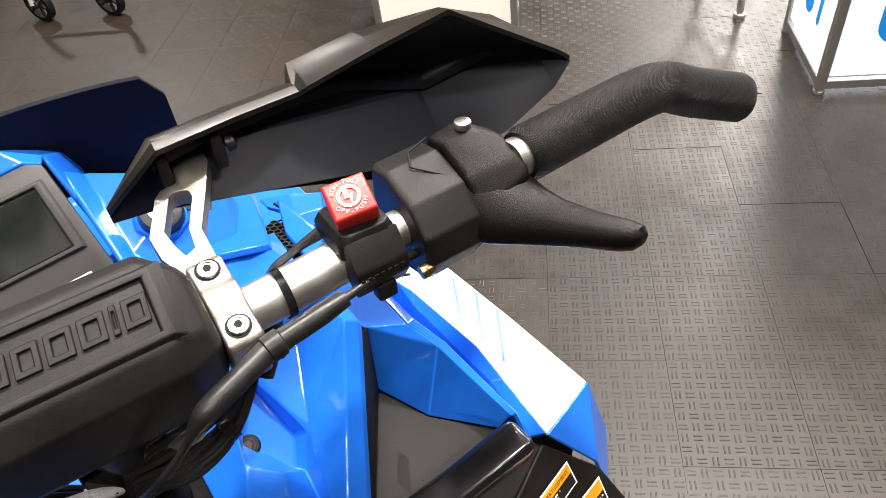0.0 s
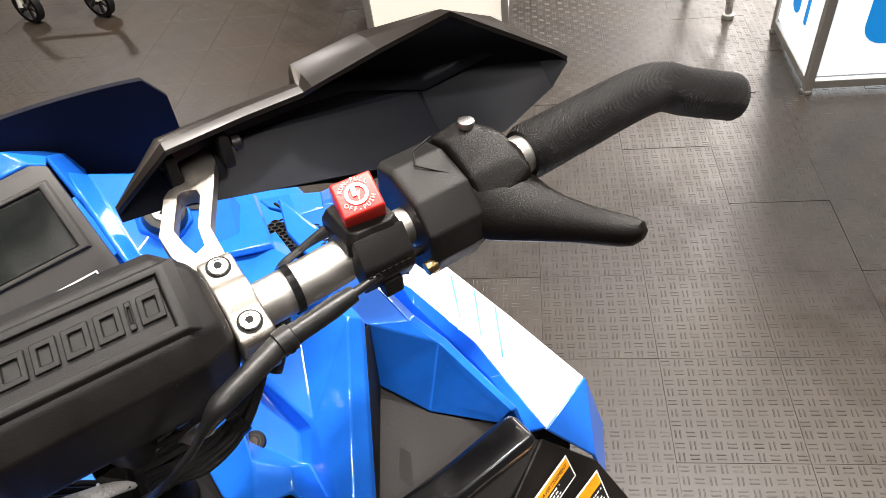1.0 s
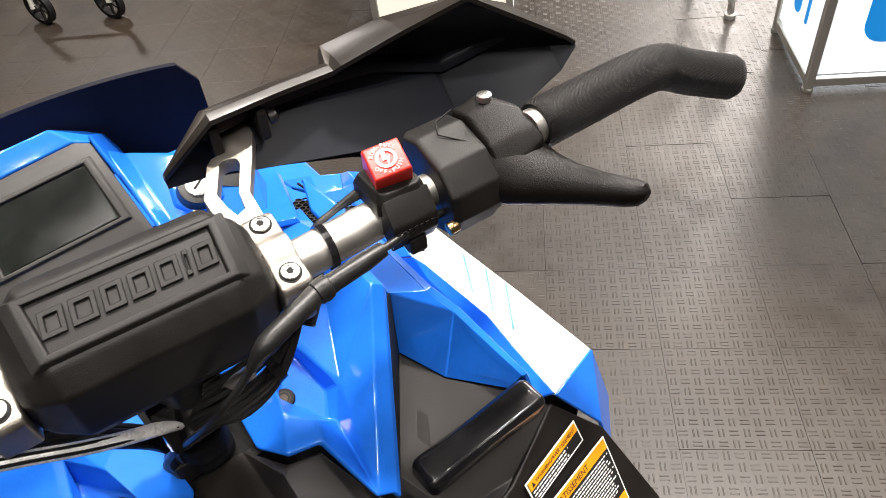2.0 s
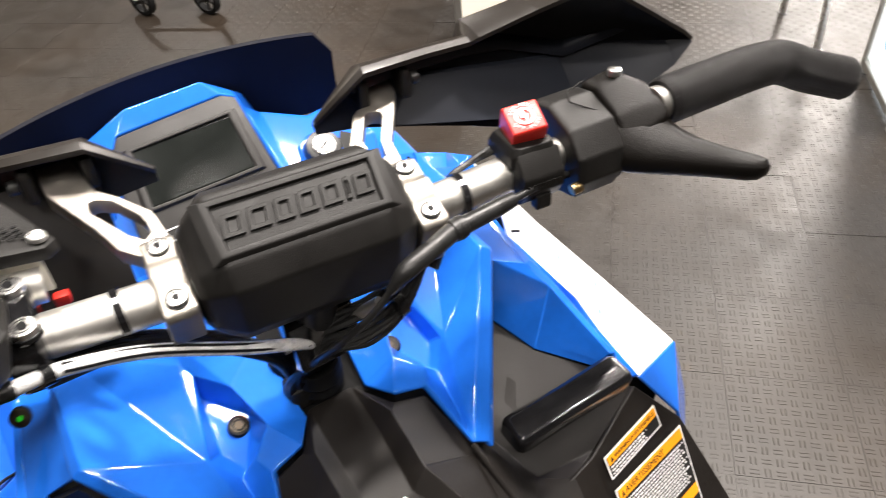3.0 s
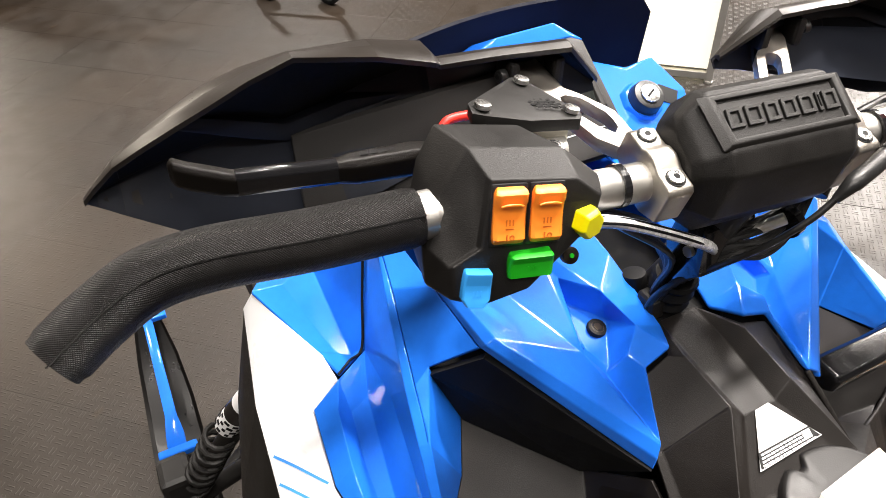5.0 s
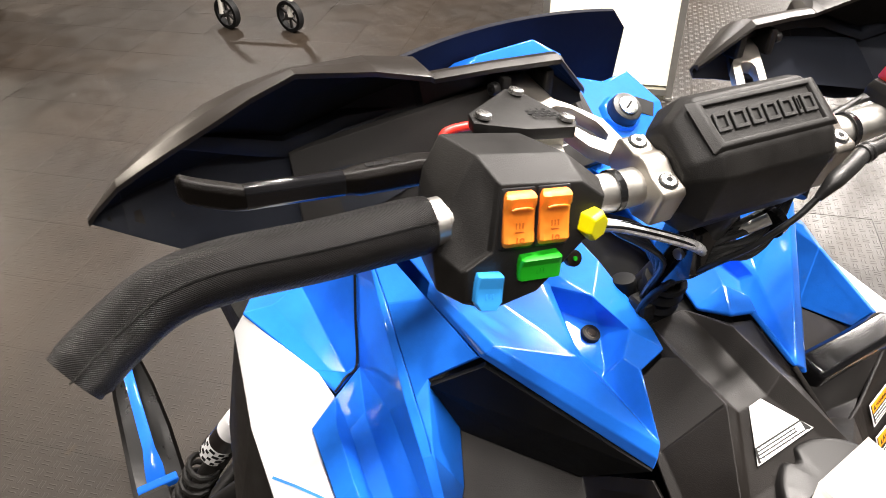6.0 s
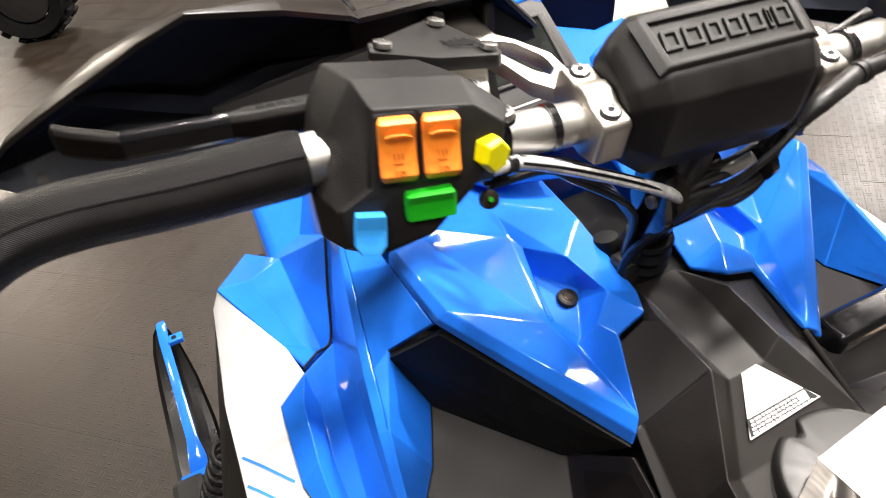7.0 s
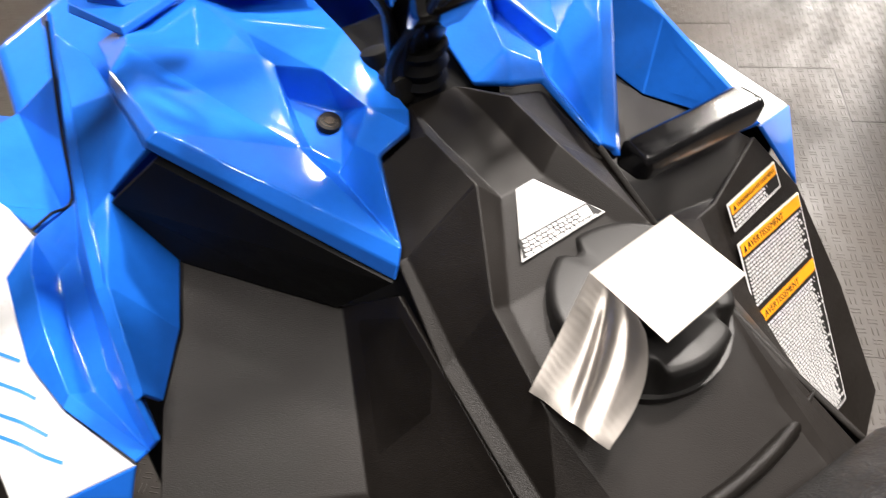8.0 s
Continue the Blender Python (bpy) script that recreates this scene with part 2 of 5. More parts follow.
def shell(points, faces, thick=0.004, bevel=0.0018, mirror=False, angle=8, mid=-0.006):
    """A faceted panel: named corners, faces by name, given thickness and softened creases."""
    bm = bmesh.new()
    vs = {k: bm.verts.new((mid - p[0] if mirror else mid + p[0], p[1], p[2])) for k, p in points.items()}
    for f in faces:
        bm.faces.new([vs[k] for k in f.split()])
    bmesh.ops.recalc_face_normals(bm, faces=bm.faces)
    up = sum((f.normal.z * f.calc_area() for f in bm.faces), 0)
    if up < 0:
        bmesh.ops.reverse_faces(bm, faces=bm.faces)
    if thick:
        bm.normal_update()
        top = {v: v.co.copy() for v in bm.verts}
        normals = {v: v.normal.copy() for v in bm.verts}
        low = {v: bm.verts.new(top[v] - normals[v] * thick) for v in top}
        rim = [e for e in bm.edges if len(e.link_faces) == 1]
        for f in list(bm.faces):
            bm.faces.new([low[v] for v in reversed(f.verts)])
        for e in rim:
            a, b = e.verts
            bm.faces.new((a, b, low[b], low[a]))
        bmesh.ops.recalc_face_normals(bm, faces=bm.faces)
    return soften(bm, bevel, 3, angle)


def plate(outline, normal, thick, bevel=0.001):
    """A flat plate from an outline, with thickness along normal."""
    n = Vector(normal).normalized() * thick
    return loft([[Vector(p) - n for p in outline], [Vector(p) for p in outline]], bevel)


def basis(origin, x, z):
    """A pose from an origin, the x axis and the rough z axis."""
    x = Vector(x).normalized()
    y = Vector(z).cross(x).normalized()
    z = x.cross(y)
    m = Matrix((x, y, z)).transposed().to_4x4()
    m.translation = Vector(origin)
    return m


def merged(*bms):
    out = bmesh.new()
    for bm in bms:
        me = bpy.data.meshes.new("piece")
        bm.to_mesh(me)
        bm.free()
        out.from_mesh(me)
        bpy.data.meshes.remove(me)
    return out


def moved(bm, m):
    bmesh.ops.transform(bm, matrix=m, verts=bm.verts)
    return bm


def lettering(text, size, material, m, parent, name="lettering", depth=0.0002, align="LEFT"):
    curve = bpy.data.curves.new(name, "FONT")
    curve.body, curve.size, curve.extrude, curve.align_x, curve.resolution_u = text, size, depth, align, 2
    tmp = new("type_tmp", curve)
    me = bpy.data.meshes.new_from_object(tmp.evaluated_get(bpy.context.evaluated_depsgraph_get()))
    bpy.data.objects.remove(tmp)
    bpy.data.curves.remove(curve)
    me.materials.append(material)
    ob = new(name, me)
    ob.parent, ob.matrix_basis = parent, m
    return ob

from mathutils.bvhtree import BVHTree


# ---- the hall ----
def structure(ob, label, category):
    return tagged(ob, label, category, kind="structure")


floor = structure(part("floor", moved(block(40, 40, 0.2, 0), Matrix.Translation((0, 3, -0.112))), CONCRETE),
                  "worn brown-grey polished concrete exhibition hall floor", "floor")
structure(part("ceiling", block(40, 40, 0.2, 0, (0, 3, 7.6)), CEIL), "dim grey steel exhibition hall ceiling", "ceiling")
for wname, wx, wy, sx, sy in (("wall_north", 0, 23.1, 40, 0.2), ("wall_south", 0, -17.1, 40, 0.2), ("wall_east", 20.1, 3, 0.2, 40), ("wall_west", -20.1, 3, 0.2, 40)):
    structure(part(wname, block(sx, sy, 7.5, 0, (wx, wy, 3.75)), WALLM), "plain grey exhibition hall wall", "wall")

# ---- the snowmobile: frames of reference ----
sled = tagged(new("snowmobile"), "blue and white mountain snowmobile with black trim", "snowmobile")
STEER = Matrix.Translation((0.003, -0.002, 1.222)) @ Matrix.Rotation(radians(-5.5), 4, Vector((0, -math.sin(radians(40)), math.cos(radians(40)))))


def bodypart(name, bm, material, label="", parent=None, smooth=False, sharp=38):
    if material is BLUE and smooth:
        sharp = 80
    ob = part(name, bm, material, parent or sled, label, None, smooth, sharp)
    if material is BLUE and smooth:
        even = ob.modifiers.new("flat_facets", "WEIGHTED_NORMAL")
        even.weight, even.keep_sharp = 95, True
    return ob


def steerpart(name, bm, material, label="", smooth=True):
    return part(name, bm, material, sled, label, STEER, smooth)


def screw(parent, at, normal, r=0.006, material=CHROME, dark=DEEP, name="bolt", h=0.003, label=""):
    """A button-head screw; a dark disc and ring stand for its shaded star recess."""
    z = Vector(normal).normalized()
    m = basis(at, z.orthogonal(), z)
    bm = disc(r, h, 20, 0.0012, top=0.9)
    o = part(name, bm, material, parent, label, m, True)
    part("socket", disc(r * 0.40, h * 0.2, 6, 0, (0, 0, h * 0.92)), dark, o)
    part("socket_ring", moved(ring_bm(r * 0.62, r * 0.56, h * 0.12, 20), Matrix.Translation((0, 0, h * 0.93))), dark, o)
    return o


# ---- body panels, each built for both sides ----
MID = -0.006  # the sled's middle plane
HOOD = {
    "hole2": (0.036, 0.165, 1.098), "hole": (0.030, 0.089, 1.078), "edge": (0.024, 0.012, 1.046), "nose": (0.039, -0.016, 1.054), "notch": (0.067, -0.020, 1.047),
    "tip": (0.0835, -0.070, 1.011), "crest": (0.184, 0.033, 1.092), "crest2": (0.189, 0.136, 1.087), "ply": (0.171, 0.145, 1.0975), "bendu": (0.092, 0.122, 1.087), "crest3": (0.186, 0.20, 1.080), "fold": (0.164, 0.187, 1.093), "bend2": (0.106, 0.186, 1.096), "bend": (0.095, 0.096, 1.081),
    "rim1": (0.089, 0.084, 1.074), "rim2": (0.067, 0.052, 1.077), "rim3": (0.055, 0.011, 1.063), "lip": (0.075, -0.004, 1.051), "low": (0.089, 0.003, 1.027),
    "sa": (0.092, 0.078, 1.053), "sb": (0.062, 0.043, 1.045), "sc": (0.083, 0.006, 1.030), "sd": (0.096, 0.026, 1.039), "spur": (0.106, 0.016, 1.0500), "cresto": (0.1925, 0.034, 1.087), "tipo": (0.0905, -0.076, 1.003), "crest2o": (0.1935, 0.132, 1.082), "crestb": (0.194, 0.041, 1.078), "tipb": (0.0960, -0.0785, 0.9945), "crest2b": (0.195, 0.13, 1.075),
}
HOOD_FACES = ["hole2 bend2 bendu rim2 hole", "bendu bend rim1 rim2", "hole rim2 rim3 edge", "edge rim3 nose", "nose rim3 lip notch", "notch lip low tip", "rim2 rim1 sa sb", "rim3 rim2 sb", "lip rim3 sb sc", "lip sc low", "sa sd sc sb",
              "rim1 spur sd sa", "spur low sc sd", "bend spur rim1", "bend bendu bend2", "bend bend2 fold ply", "bend ply spur", "ply crest2 crest spur", "spur crest tip", "spur tip low", "fold crest3 crest2 ply", "crest tip tipo cresto", "cresto tipo tipb crestb", "crest2 crest cresto crest2o", "crest2o cresto crestb crest2b"]
SIDE = {
    "crestb": (0.194, 0.042, 1.077), "crest2b": (0.195, 0.13, 1.074), "crest3": (0.196, 0.20, 1.072), "black": (0.226, 0.075, 1.036), "ridge": (0.244, 0.065, 1.029), "ridge0": (0.224, 0.157, 1.060), "ridgef": (0.210, 0.235, 1.085),
    "ridge1": (0.252, 0.020, 1.010), "ridge2": (0.263, -0.034, 0.960), "edge0": (0.203, 0.060, 0.974), "edge1": (0.226, 0.014, 0.951), "edge2": (0.257, -0.022, 0.931),
}
SIDE_FACES = ["crestb crest2b ridge0 ridge black", "crest2b crest3 ridgef ridge0", "black ridge ridge1", "black ridge1 edge1 edge0", "ridge1 ridge2 edge2 edge1"]
KNEE = {"tip": (0.0935, -0.0750, 0.9950), "crest": (0.189, 0.038, 1.072), "black": (0.223, 0.073, 1.033), "edge0": (0.200, 0.058, 0.972), "low": (0.119, -0.018, 0.935)}
KNEE_FACES = ["tip crest black edge0 low"]
CHANNEL = {
    "i0": (0.2245, 0.157, 1.0590), "i": (0.2445, 0.065, 1.0280), "i1": (0.2525, 0.020, 1.0090), "i2": (0.2635, -0.034, 0.9590),
    "r0": (0.2305, 0.159, 1.0570), "r": (0.2525, 0.068, 1.0250), "r1": (0.2610, 0.024, 1.0060), "r2": (0.2700, -0.034, 0.9570), "rf": (0.2105, 0.235, 1.083),
    "s3": (0.224, 0.229, 1.052), "s2": (0.240, 0.201, 1.014), "s1": (0.255, 0.173, 0.976), "m1": (0.256, 0.10, 0.985), "m2": (0.266, 0.020, 0.960), "m3": (0.272, -0.045, 0.925),
    "c1": (0.270, 0.130, 0.958), "c2": (0.284, 0.035, 0.925), "c3": (0.279, -0.04, 0.915),
    "w": (0.292, 0.147, 0.978), "w2": (0.323, 0.139, 0.959), "w3": (0.330, 0.065, 0.937), "w4": (0.321, 0.027, 0.919), "w5": (0.287, -0.052, 0.926), "u1": (0.298, 0.128, 0.960), "u2": (0.307, 0.035, 0.925),
}
CHANNEL_FACES = ["rf r0 i0", "i0 r0 r i", "i r r1 i1", "i1 r1 r2 i2", "rf s3 r0", "r0 s3 s2", "r0 s2 s1 m1 r", "r m1 m2 r1", "r1 m2 m3 r2", "s1 c1 m1", "m1 c1 c2 m2", "m2 c2 c3 m3", "s1 w u1 c1", "w w2 u1", "u1 w2 w3 w4 u2", "c1 u1 u2 c2", "c2 u2 c3", "u2 w4 w5 c3"]
WEDGE = {
    "w0": (0.338, 0.274, 1.010), "w3": (0.306, 0.274, 1.006), "w1": (0.300, 0.174, 0.996), "w1b": (0.283, 0.181, 0.977), "w2": (0.288, 0.153, 0.978), "s1": (0.254, 0.177, 0.974), "s2": (0.239, 0.205, 1.016), "s3": (0.223, 0.233, 1.054), "s4": (0.208, 0.262, 1.090),
    "v0": (0.268, 0.300, 1.000), "v1": (0.268, 0.180, 0.966), "t0": (0.298, 0.352, 0.985), "t1": (0.273, 0.346, 0.972), "t2": (0.236, 0.335, 0.995), "t3": (0.214, 0.335, 1.060),
}
WEDGE_FACES = ["w0 w3 w1b w1", "w1 w1b v1 s1 w2", "w3 v0 v1 w1b", "v0 s3 s2 s1 v1", "w0 t0 w3", "w3 t0 t1 v0", "v0 t1 t2 s3", "s3 t2 t3 s4"]
LEFT_FLANGE = {"um": (0.310, 0.070, 0.950), "u1": (0.303, 0.120, 0.968), "u2": (0.312, 0.026, 0.930), "x1": (0.290, 0.124, 0.952), "xm": (0.297, 0.072, 0.934), "x2": (0.298, 0.028, 0.917)}
LEFT_FLANGE_FACES = ["s1 w x1 c1", "w u1 x1", "w w2 u1", "u1 w2 w3 um", "um w3 w4 u2", "x1 u1 um xm", "xm um u2 x2", "c1 x1 xm x2 c2", "c2 x2 c3", "x2 u2 c3", "u2 w4 w5 c3"]
FAIR = {
    "w0": (0.339, 0.276, 1.0065), "w1": (0.300, 0.168, 0.9965), "w": (0.293, 0.149, 0.975), "w2": (0.324, 0.139, 0.956), "w3": (0.331, 0.065, 0.934), "w4": (0.322, 0.027, 0.916), "w5": (0.289, -0.052, 0.923),
    "d0": (0.350, 0.292, 0.975), "d1": (0.372, 0.19, 0.936), "d2": (0.380, 0.08, 0.912), "d3": (0.373, -0.022, 0.892),
    "e0": (0.385, 0.285, 0.85), "e1": (0.415, 0.17, 0.82), "e2": (0.418, 0.06, 0.81), "e3": (0.392, -0.035, 0.80),
}
FAIR_FACES = ["w0 d0 d1 w1", "w1 d1 w2 w", "w2 d1 d2 w3", "w3 d2 d3 w4", "w4 d3 w5"]
TAIL = {"w5": (0.289, -0.053, 0.922), "d3": (0.374, -0.023, 0.8915), "t": (0.334, -0.076, 0.849), "e3": (0.392, -0.037, 0.80), "t2": (0.345, -0.085, 0.79)}
TAIL_FACES = ["w5 d3 t", "d3 e3 t2 t"]
SKIRT = {"d0": (0.350, 0.292, 0.972), "d1": (0.372, 0.19, 0.933), "d2": (0.380, 0.08, 0.909), "d3": (0.373, -0.022, 0.889), "e0": (0.385, 0.285, 0.85), "e1": (0.415, 0.17, 0.82), "e2": (0.418, 0.06, 0.81), "e3": (0.388, -0.030, 0.80),
         "f0": (0.43, 0.32, 0.50), "f1": (0.43, 0.17, 0.45), "f2": (0.38, 0.06, 0.42), "f3": (0.32, -0.07, 0.42)}
SKIRT_FACES = ["d0 e0 e1 d1", "d1 e1 e2 d2", "d2 e2 e3 d3", "e0 f0 f1 e1", "e1 f1 f2 e2", "e2 f2 f3 e3"]


def thigh(a, z):
    """A corner on the flat, steep face of the thigh panel."""
    return (a, -0.088 + (0.265 * (a - 0.256) + 0.507 * (z - 0.875)) / 0.82, z)


THIGH = {"k0": thigh(0.203, 0.903), "k1": thigh(0.287, 0.914), "k2": thigh(0.338, 0.846), "k3": thigh(0.374, 0.73), "k4": thigh(0.395, 0.60), "k5": thigh(0.33, 0.57), "k6": thigh(0.252, 0.74),
         "k7": thigh(0.204, 0.866), "j0": (0.165, -0.10, 0.915), "j1": (0.166, -0.15, 0.86), "j2": (0.20, -0.25, 0.72)}
THIGH_FACES = ["k0 k1 k2 k3 k4 k5 k6 k7", "j0 k0 k7 j1", "j1 k7 k6 j2", "j2 k6 k5"]
TANK = {"low": (0.118, -0.020, 0.931), "edge0": (0.203, 0.061, 0.971), "edge1": (0.226, 0.015, 0.948), "edge2": (0.259, -0.024, 0.928), "tip": (0.096, -0.080, 0.982), "wall": (0.206, -0.080, 0.898), "wall2": (0.285, -0.058, 0.908), "j0": (0.164, -0.100, 0.911),
        "in1": (0.0965, -0.135, 0.948), "in2": (0.103, -0.24, 0.915), "mid": (0.140, -0.075, 0.905), "j1": (0.165, -0.15, 0.857), "j2": (0.199, -0.25, 0.717), "in3": (0.126, -0.36, 0.865), "j3": (0.22, -0.36, 0.62)}
TANK_FACES = ["low edge0 edge1 mid", "edge1 edge2 wall2 wall mid", "mid wall j0", "low mid in1 tip", "mid j0 j1 in2 in1", "in2 j1 j2 in3", "in3 j2 j3"]

RIGHT_RIDGE = {"crest": (0.171, 0.047, 1.099), "crest2": (0.178, 0.135, 1.089), "cresto": (0.181, 0.046, 1.091), "crestb": (0.185, 0.050, 1.078), "crest2o": (0.187, 0.133, 1.083), "crest2b": (0.192, 0.133, 1.075),
               "tip": (0.0800, -0.068, 1.011), "tipo": (0.0935, -0.069, 1.000), "tipb": (0.0965, -0.072, 0.9935), "black": (0.193, 0.064, 1.056), "ridge": (0.228, 0.057, 1.037), "i": (0.2285, 0.057, 1.036), "r": (0.2370, 0.061, 1.033),
               "ridge1": (0.243, 0.038, 1.0110), "i1": (0.2435, 0.038, 1.0100), "r1": (0.2520, 0.042, 1.0070), "c1": (0.270, 0.130, 0.940), "c2": (0.282, 0.035, 0.905), "edge0": (0.184, 0.056, 0.982), "edge1": (0.210, 0.020, 0.952)}
RIGHT_FAIR = {"w": (0.275, 0.150, 0.978), "w0": (0.312, 0.275, 1.000), "w1": (0.280, 0.167, 0.997), "w2": (0.286, 0.143, 0.963), "w3": (0.299, 0.060, 0.938), "w4": (0.300, 0.022, 0.919), "u1": (0.278, 0.132, 0.955), "u2": (0.291, 0.029, 0.916),
              "d0": (0.324, 0.292, 0.975), "d1": (0.348, 0.190, 0.936), "d2": (0.363, 0.080, 0.912), "e0": (0.340, 0.285, 0.85), "e1": (0.362, 0.17, 0.82), "e2": (0.375, 0.06, 0.81), "e3": (0.378, -0.035, 0.80)}
RIGHT_WEDGE = {"w0": (0.308, 0.276, 1.012), "w3": (0.290, 0.274, 1.006), "w1": (0.276, 0.186, 0.990), "w1b": (0.266, 0.181, 0.980), "w2": (0.272, 0.152, 0.984), "t0": (0.288, 0.292, 1.016), "t1": (0.264, 0.258, 1.046), "t2": (0.236, 0.280, 1.046), "t3": (0.210, 0.296, 1.046), "s4": (0.206, 0.262, 1.060), "v0": (0.258, 0.25, 1.030), "v1": (0.262, 0.180, 0.970)}
RIGHT_KNEE = {"tip": (0.0950, -0.0700, 0.9935), "crest": (0.182, 0.047, 1.074)}
LEFT_TANK = {"low": (0.118, -0.020, 0.931), "edge0": (0.203, 0.061, 0.971), "edge1": (0.226, 0.015, 0.948), "edge2": (0.259, -0.024, 0.928), "tip": (0.096, -0.080, 0.982), "in1": (0.0965, -0.135, 0.948), "in2": (0.103, -0.24, 0.915), "in3": (0.126, -0.36, 0.865),
             "mid": (0.166, -0.128, 0.868), "edge3": (0.292, -0.075, 0.888), "side": (0.305, -0.20, 0.70), "base": (0.215, -0.30, 0.70), "j3": (0.22, -0.36, 0.62)}
LEFT_TANK_FACES = ["low edge0 edge1 edge2 edge3 mid", "mid edge3 side base", "tip low mid in2 in1", "in2 mid base in3", "in3 base j3"]
RIGHT_FAIR_RIM = {k: (p[0] - 0.001, p[1], p[2] + 0.003) for k, p in RIGHT_FAIR.items() if k in ("w", "w2", "w3", "w4", "u1", "u2")}
for side in (False, True):
    sx = -1 if side else 1
    mid_x = MID if side else -0.001

    def shaped(points):
        """Corners of this side; the ridge of one flank sits a little further forward."""
        return points if side else {k: RIGHT_RIDGE.get(k, p) for k, p in points.items()}

    fair_points = {**FAIR, **({} if side else RIGHT_FAIR)}
    hood = bodypart("hood_panel", shell(shaped(HOOD), HOOD_FACES, 0.006, 0.0022, side, mid=mid_x), BLUE, "glossy blue faceted cowl half with screw pocket", smooth=True, sharp=11)
    screw(hood, (-0.0805 if side else 0.0635, 0.040, 1.0415), (0.12 * -sx, -0.30, 0.95), 0.0098, SCREWB, DARKBRASS, "pocket_screw", 0.0042, "black plastic-headed fastener")
    bodypart("side_panel", shell(shaped(SIDE), SIDE_FACES, 0.005, 0.0022, side, mid=mid_x), BLUE, "glossy blue faceted inner side panel", smooth=True, sharp=11)
    bodypart("knee_insert", shell({**shaped(KNEE), **({} if side else RIGHT_KNEE)}, KNEE_FACES, 0.006 if side else 0.001, 0.0, side, mid=mid_x), DEEP, "deep black knee insert under the blue crest")
    bodypart("air_channel", shell({**shaped(CHANNEL), **(LEFT_FLANGE if side else RIGHT_FAIR_RIM)}, CHANNEL_FACES[:-6] + LEFT_FLANGE_FACES if side else CHANNEL_FACES, 0.004, 0.0022, side, mid=mid_x), BLUE, "blue recessed channel beside the white fairing", smooth=True, sharp=16)
    bodypart("wedge_panel", shell({**WEDGE, **({} if side else RIGHT_WEDGE)}, WEDGE_FACES, 0.004, 0.0018, side, mid=mid_x), BLUE, "blue wedge-shaped front side panel", smooth=True, sharp=11)
    fair = bodypart("side_fairing", shell(fair_points, FAIR_FACES, 0.004, 0.003, side, 12, mid=mid_x), WHITE, "glossy white side fairing with thin blue stripes", smooth=True)
    q = {k: Vector((mid_x + sx * p[0], p[1], p[2])) for k, p in fair_points.items()}
    fair.data.calc_loop_triangles()
    tree = BVHTree.FromPolygons([v.co for v in fair.data.vertices], [p.vertices for p in fair.data.loop_triangles])
    stripe_ends = ((0.379, 0.142, 0.333, 0.070), (0.383, 0.115, 0.333, 0.040), (0.385, 0.085, 0.335, 0.014), (0.379, 0.056, 0.331, -0.013)) if side else ((0.344, 0.155, 0.306, 0.091), (0.353, 0.126, 0.310, 0.063), (0.357, 0.096, 0.312, 0.033))
    for ao, yo, ai, yi in stripe_ends:
        bm = bmesh.new()
        rows_ = []
        for k in range(14):
            ends = []
            for w in (-0.0011, 0.0011):
                f = 0.02 + 0.95 * k / 13
                p = Vector((mid_x + sx * (ao + (ai - ao) * f + 0.84 * w), yo + (yi - yo) * f - 0.54 * w, 1.05))
                hit = tree.ray_cast(p, Vector((0, 0, -1)), 0.3)[0]
                if hit is not None:
                    ends.append(hit + Vector((0, 0, 0.0010)))
            if len(ends) == 2:
                rows_.append([bm.verts.new(e) for e in ends])
        for r0, r1 in zip(rows_, rows_[1:]):
            bm.faces.new((r0[0], r0[1], r1[1], r1[0]))
        part("stripe", bm, STRIPE, fair, "thin blue stripe")
    bodypart("fairing_tail", shell(TAIL, TAIL_FACES, 0.004, 0.0015, side, mid=mid_x), BLUE, "blue tail of the side fairing", smooth=True)
    bodypart("upper_trim", shell({"u1": (0.191, 0.248, 1.0960), "u2": (0.168, 0.166, 1.1000), "u3": (0.108, 0.190, 1.1050), "u4": (0.086, 0.152, 1.1050), "u5": (0.030, 0.122, 1.1090), "b5": (0.030, 0.24, 1.108), "b3": (0.108, 0.262, 1.106), "b1": (0.189, 0.272, 1.095),
                                  "v1": (0.194, 0.246, 1.0900), "v2": (0.169, 0.162, 1.0950), "v3": (0.108, 0.187, 1.1000), "v4": (0.086, 0.149, 1.0990), "v5": (0.030, 0.119, 1.1030)},
                                 ["u1 u2 b1", "u2 u3 b3 b1", "u3 u4 u5 b5 b3", "v1 v2 u2 u1", "v2 v3 u3 u2", "v3 v4 u4 u3", "v4 v5 u5 u4"], 0.003, 0.0016, side, mid=mid_x), BLUE, "blue trim panel with a folded edge over the cowl half", smooth=True, sharp=11)
    # a black tube stands for the shade in the open panel gap
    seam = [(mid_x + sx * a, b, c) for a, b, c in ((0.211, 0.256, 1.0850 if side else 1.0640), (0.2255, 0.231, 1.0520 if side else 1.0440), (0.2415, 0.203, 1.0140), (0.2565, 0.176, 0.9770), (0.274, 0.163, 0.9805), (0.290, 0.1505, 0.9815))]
    bodypart("seam", tube(seam, 0.0014, 8, 4), DEEP, "black line drawn as the shaded gap between blue panels", smooth=True)
    bodypart("lower_skirt", shell(SKIRT if side else {k: (p[0] - (0.024 if k[0] == "d" and k != "d3" else 0.0 if k == "d3" else 0.040), p[1], p[2]) for k, p in SKIRT.items()}, SKIRT_FACES, 0.004, 0.002, side, mid=mid_x), BLACK, "black lower side skirt", smooth=True)
    if not side:
        bodypart("thigh_panel", shell(THIGH, THIGH_FACES, 0.005, 0.003, side), CONSOLE, "black plastic side panel below the tank", smooth=True)
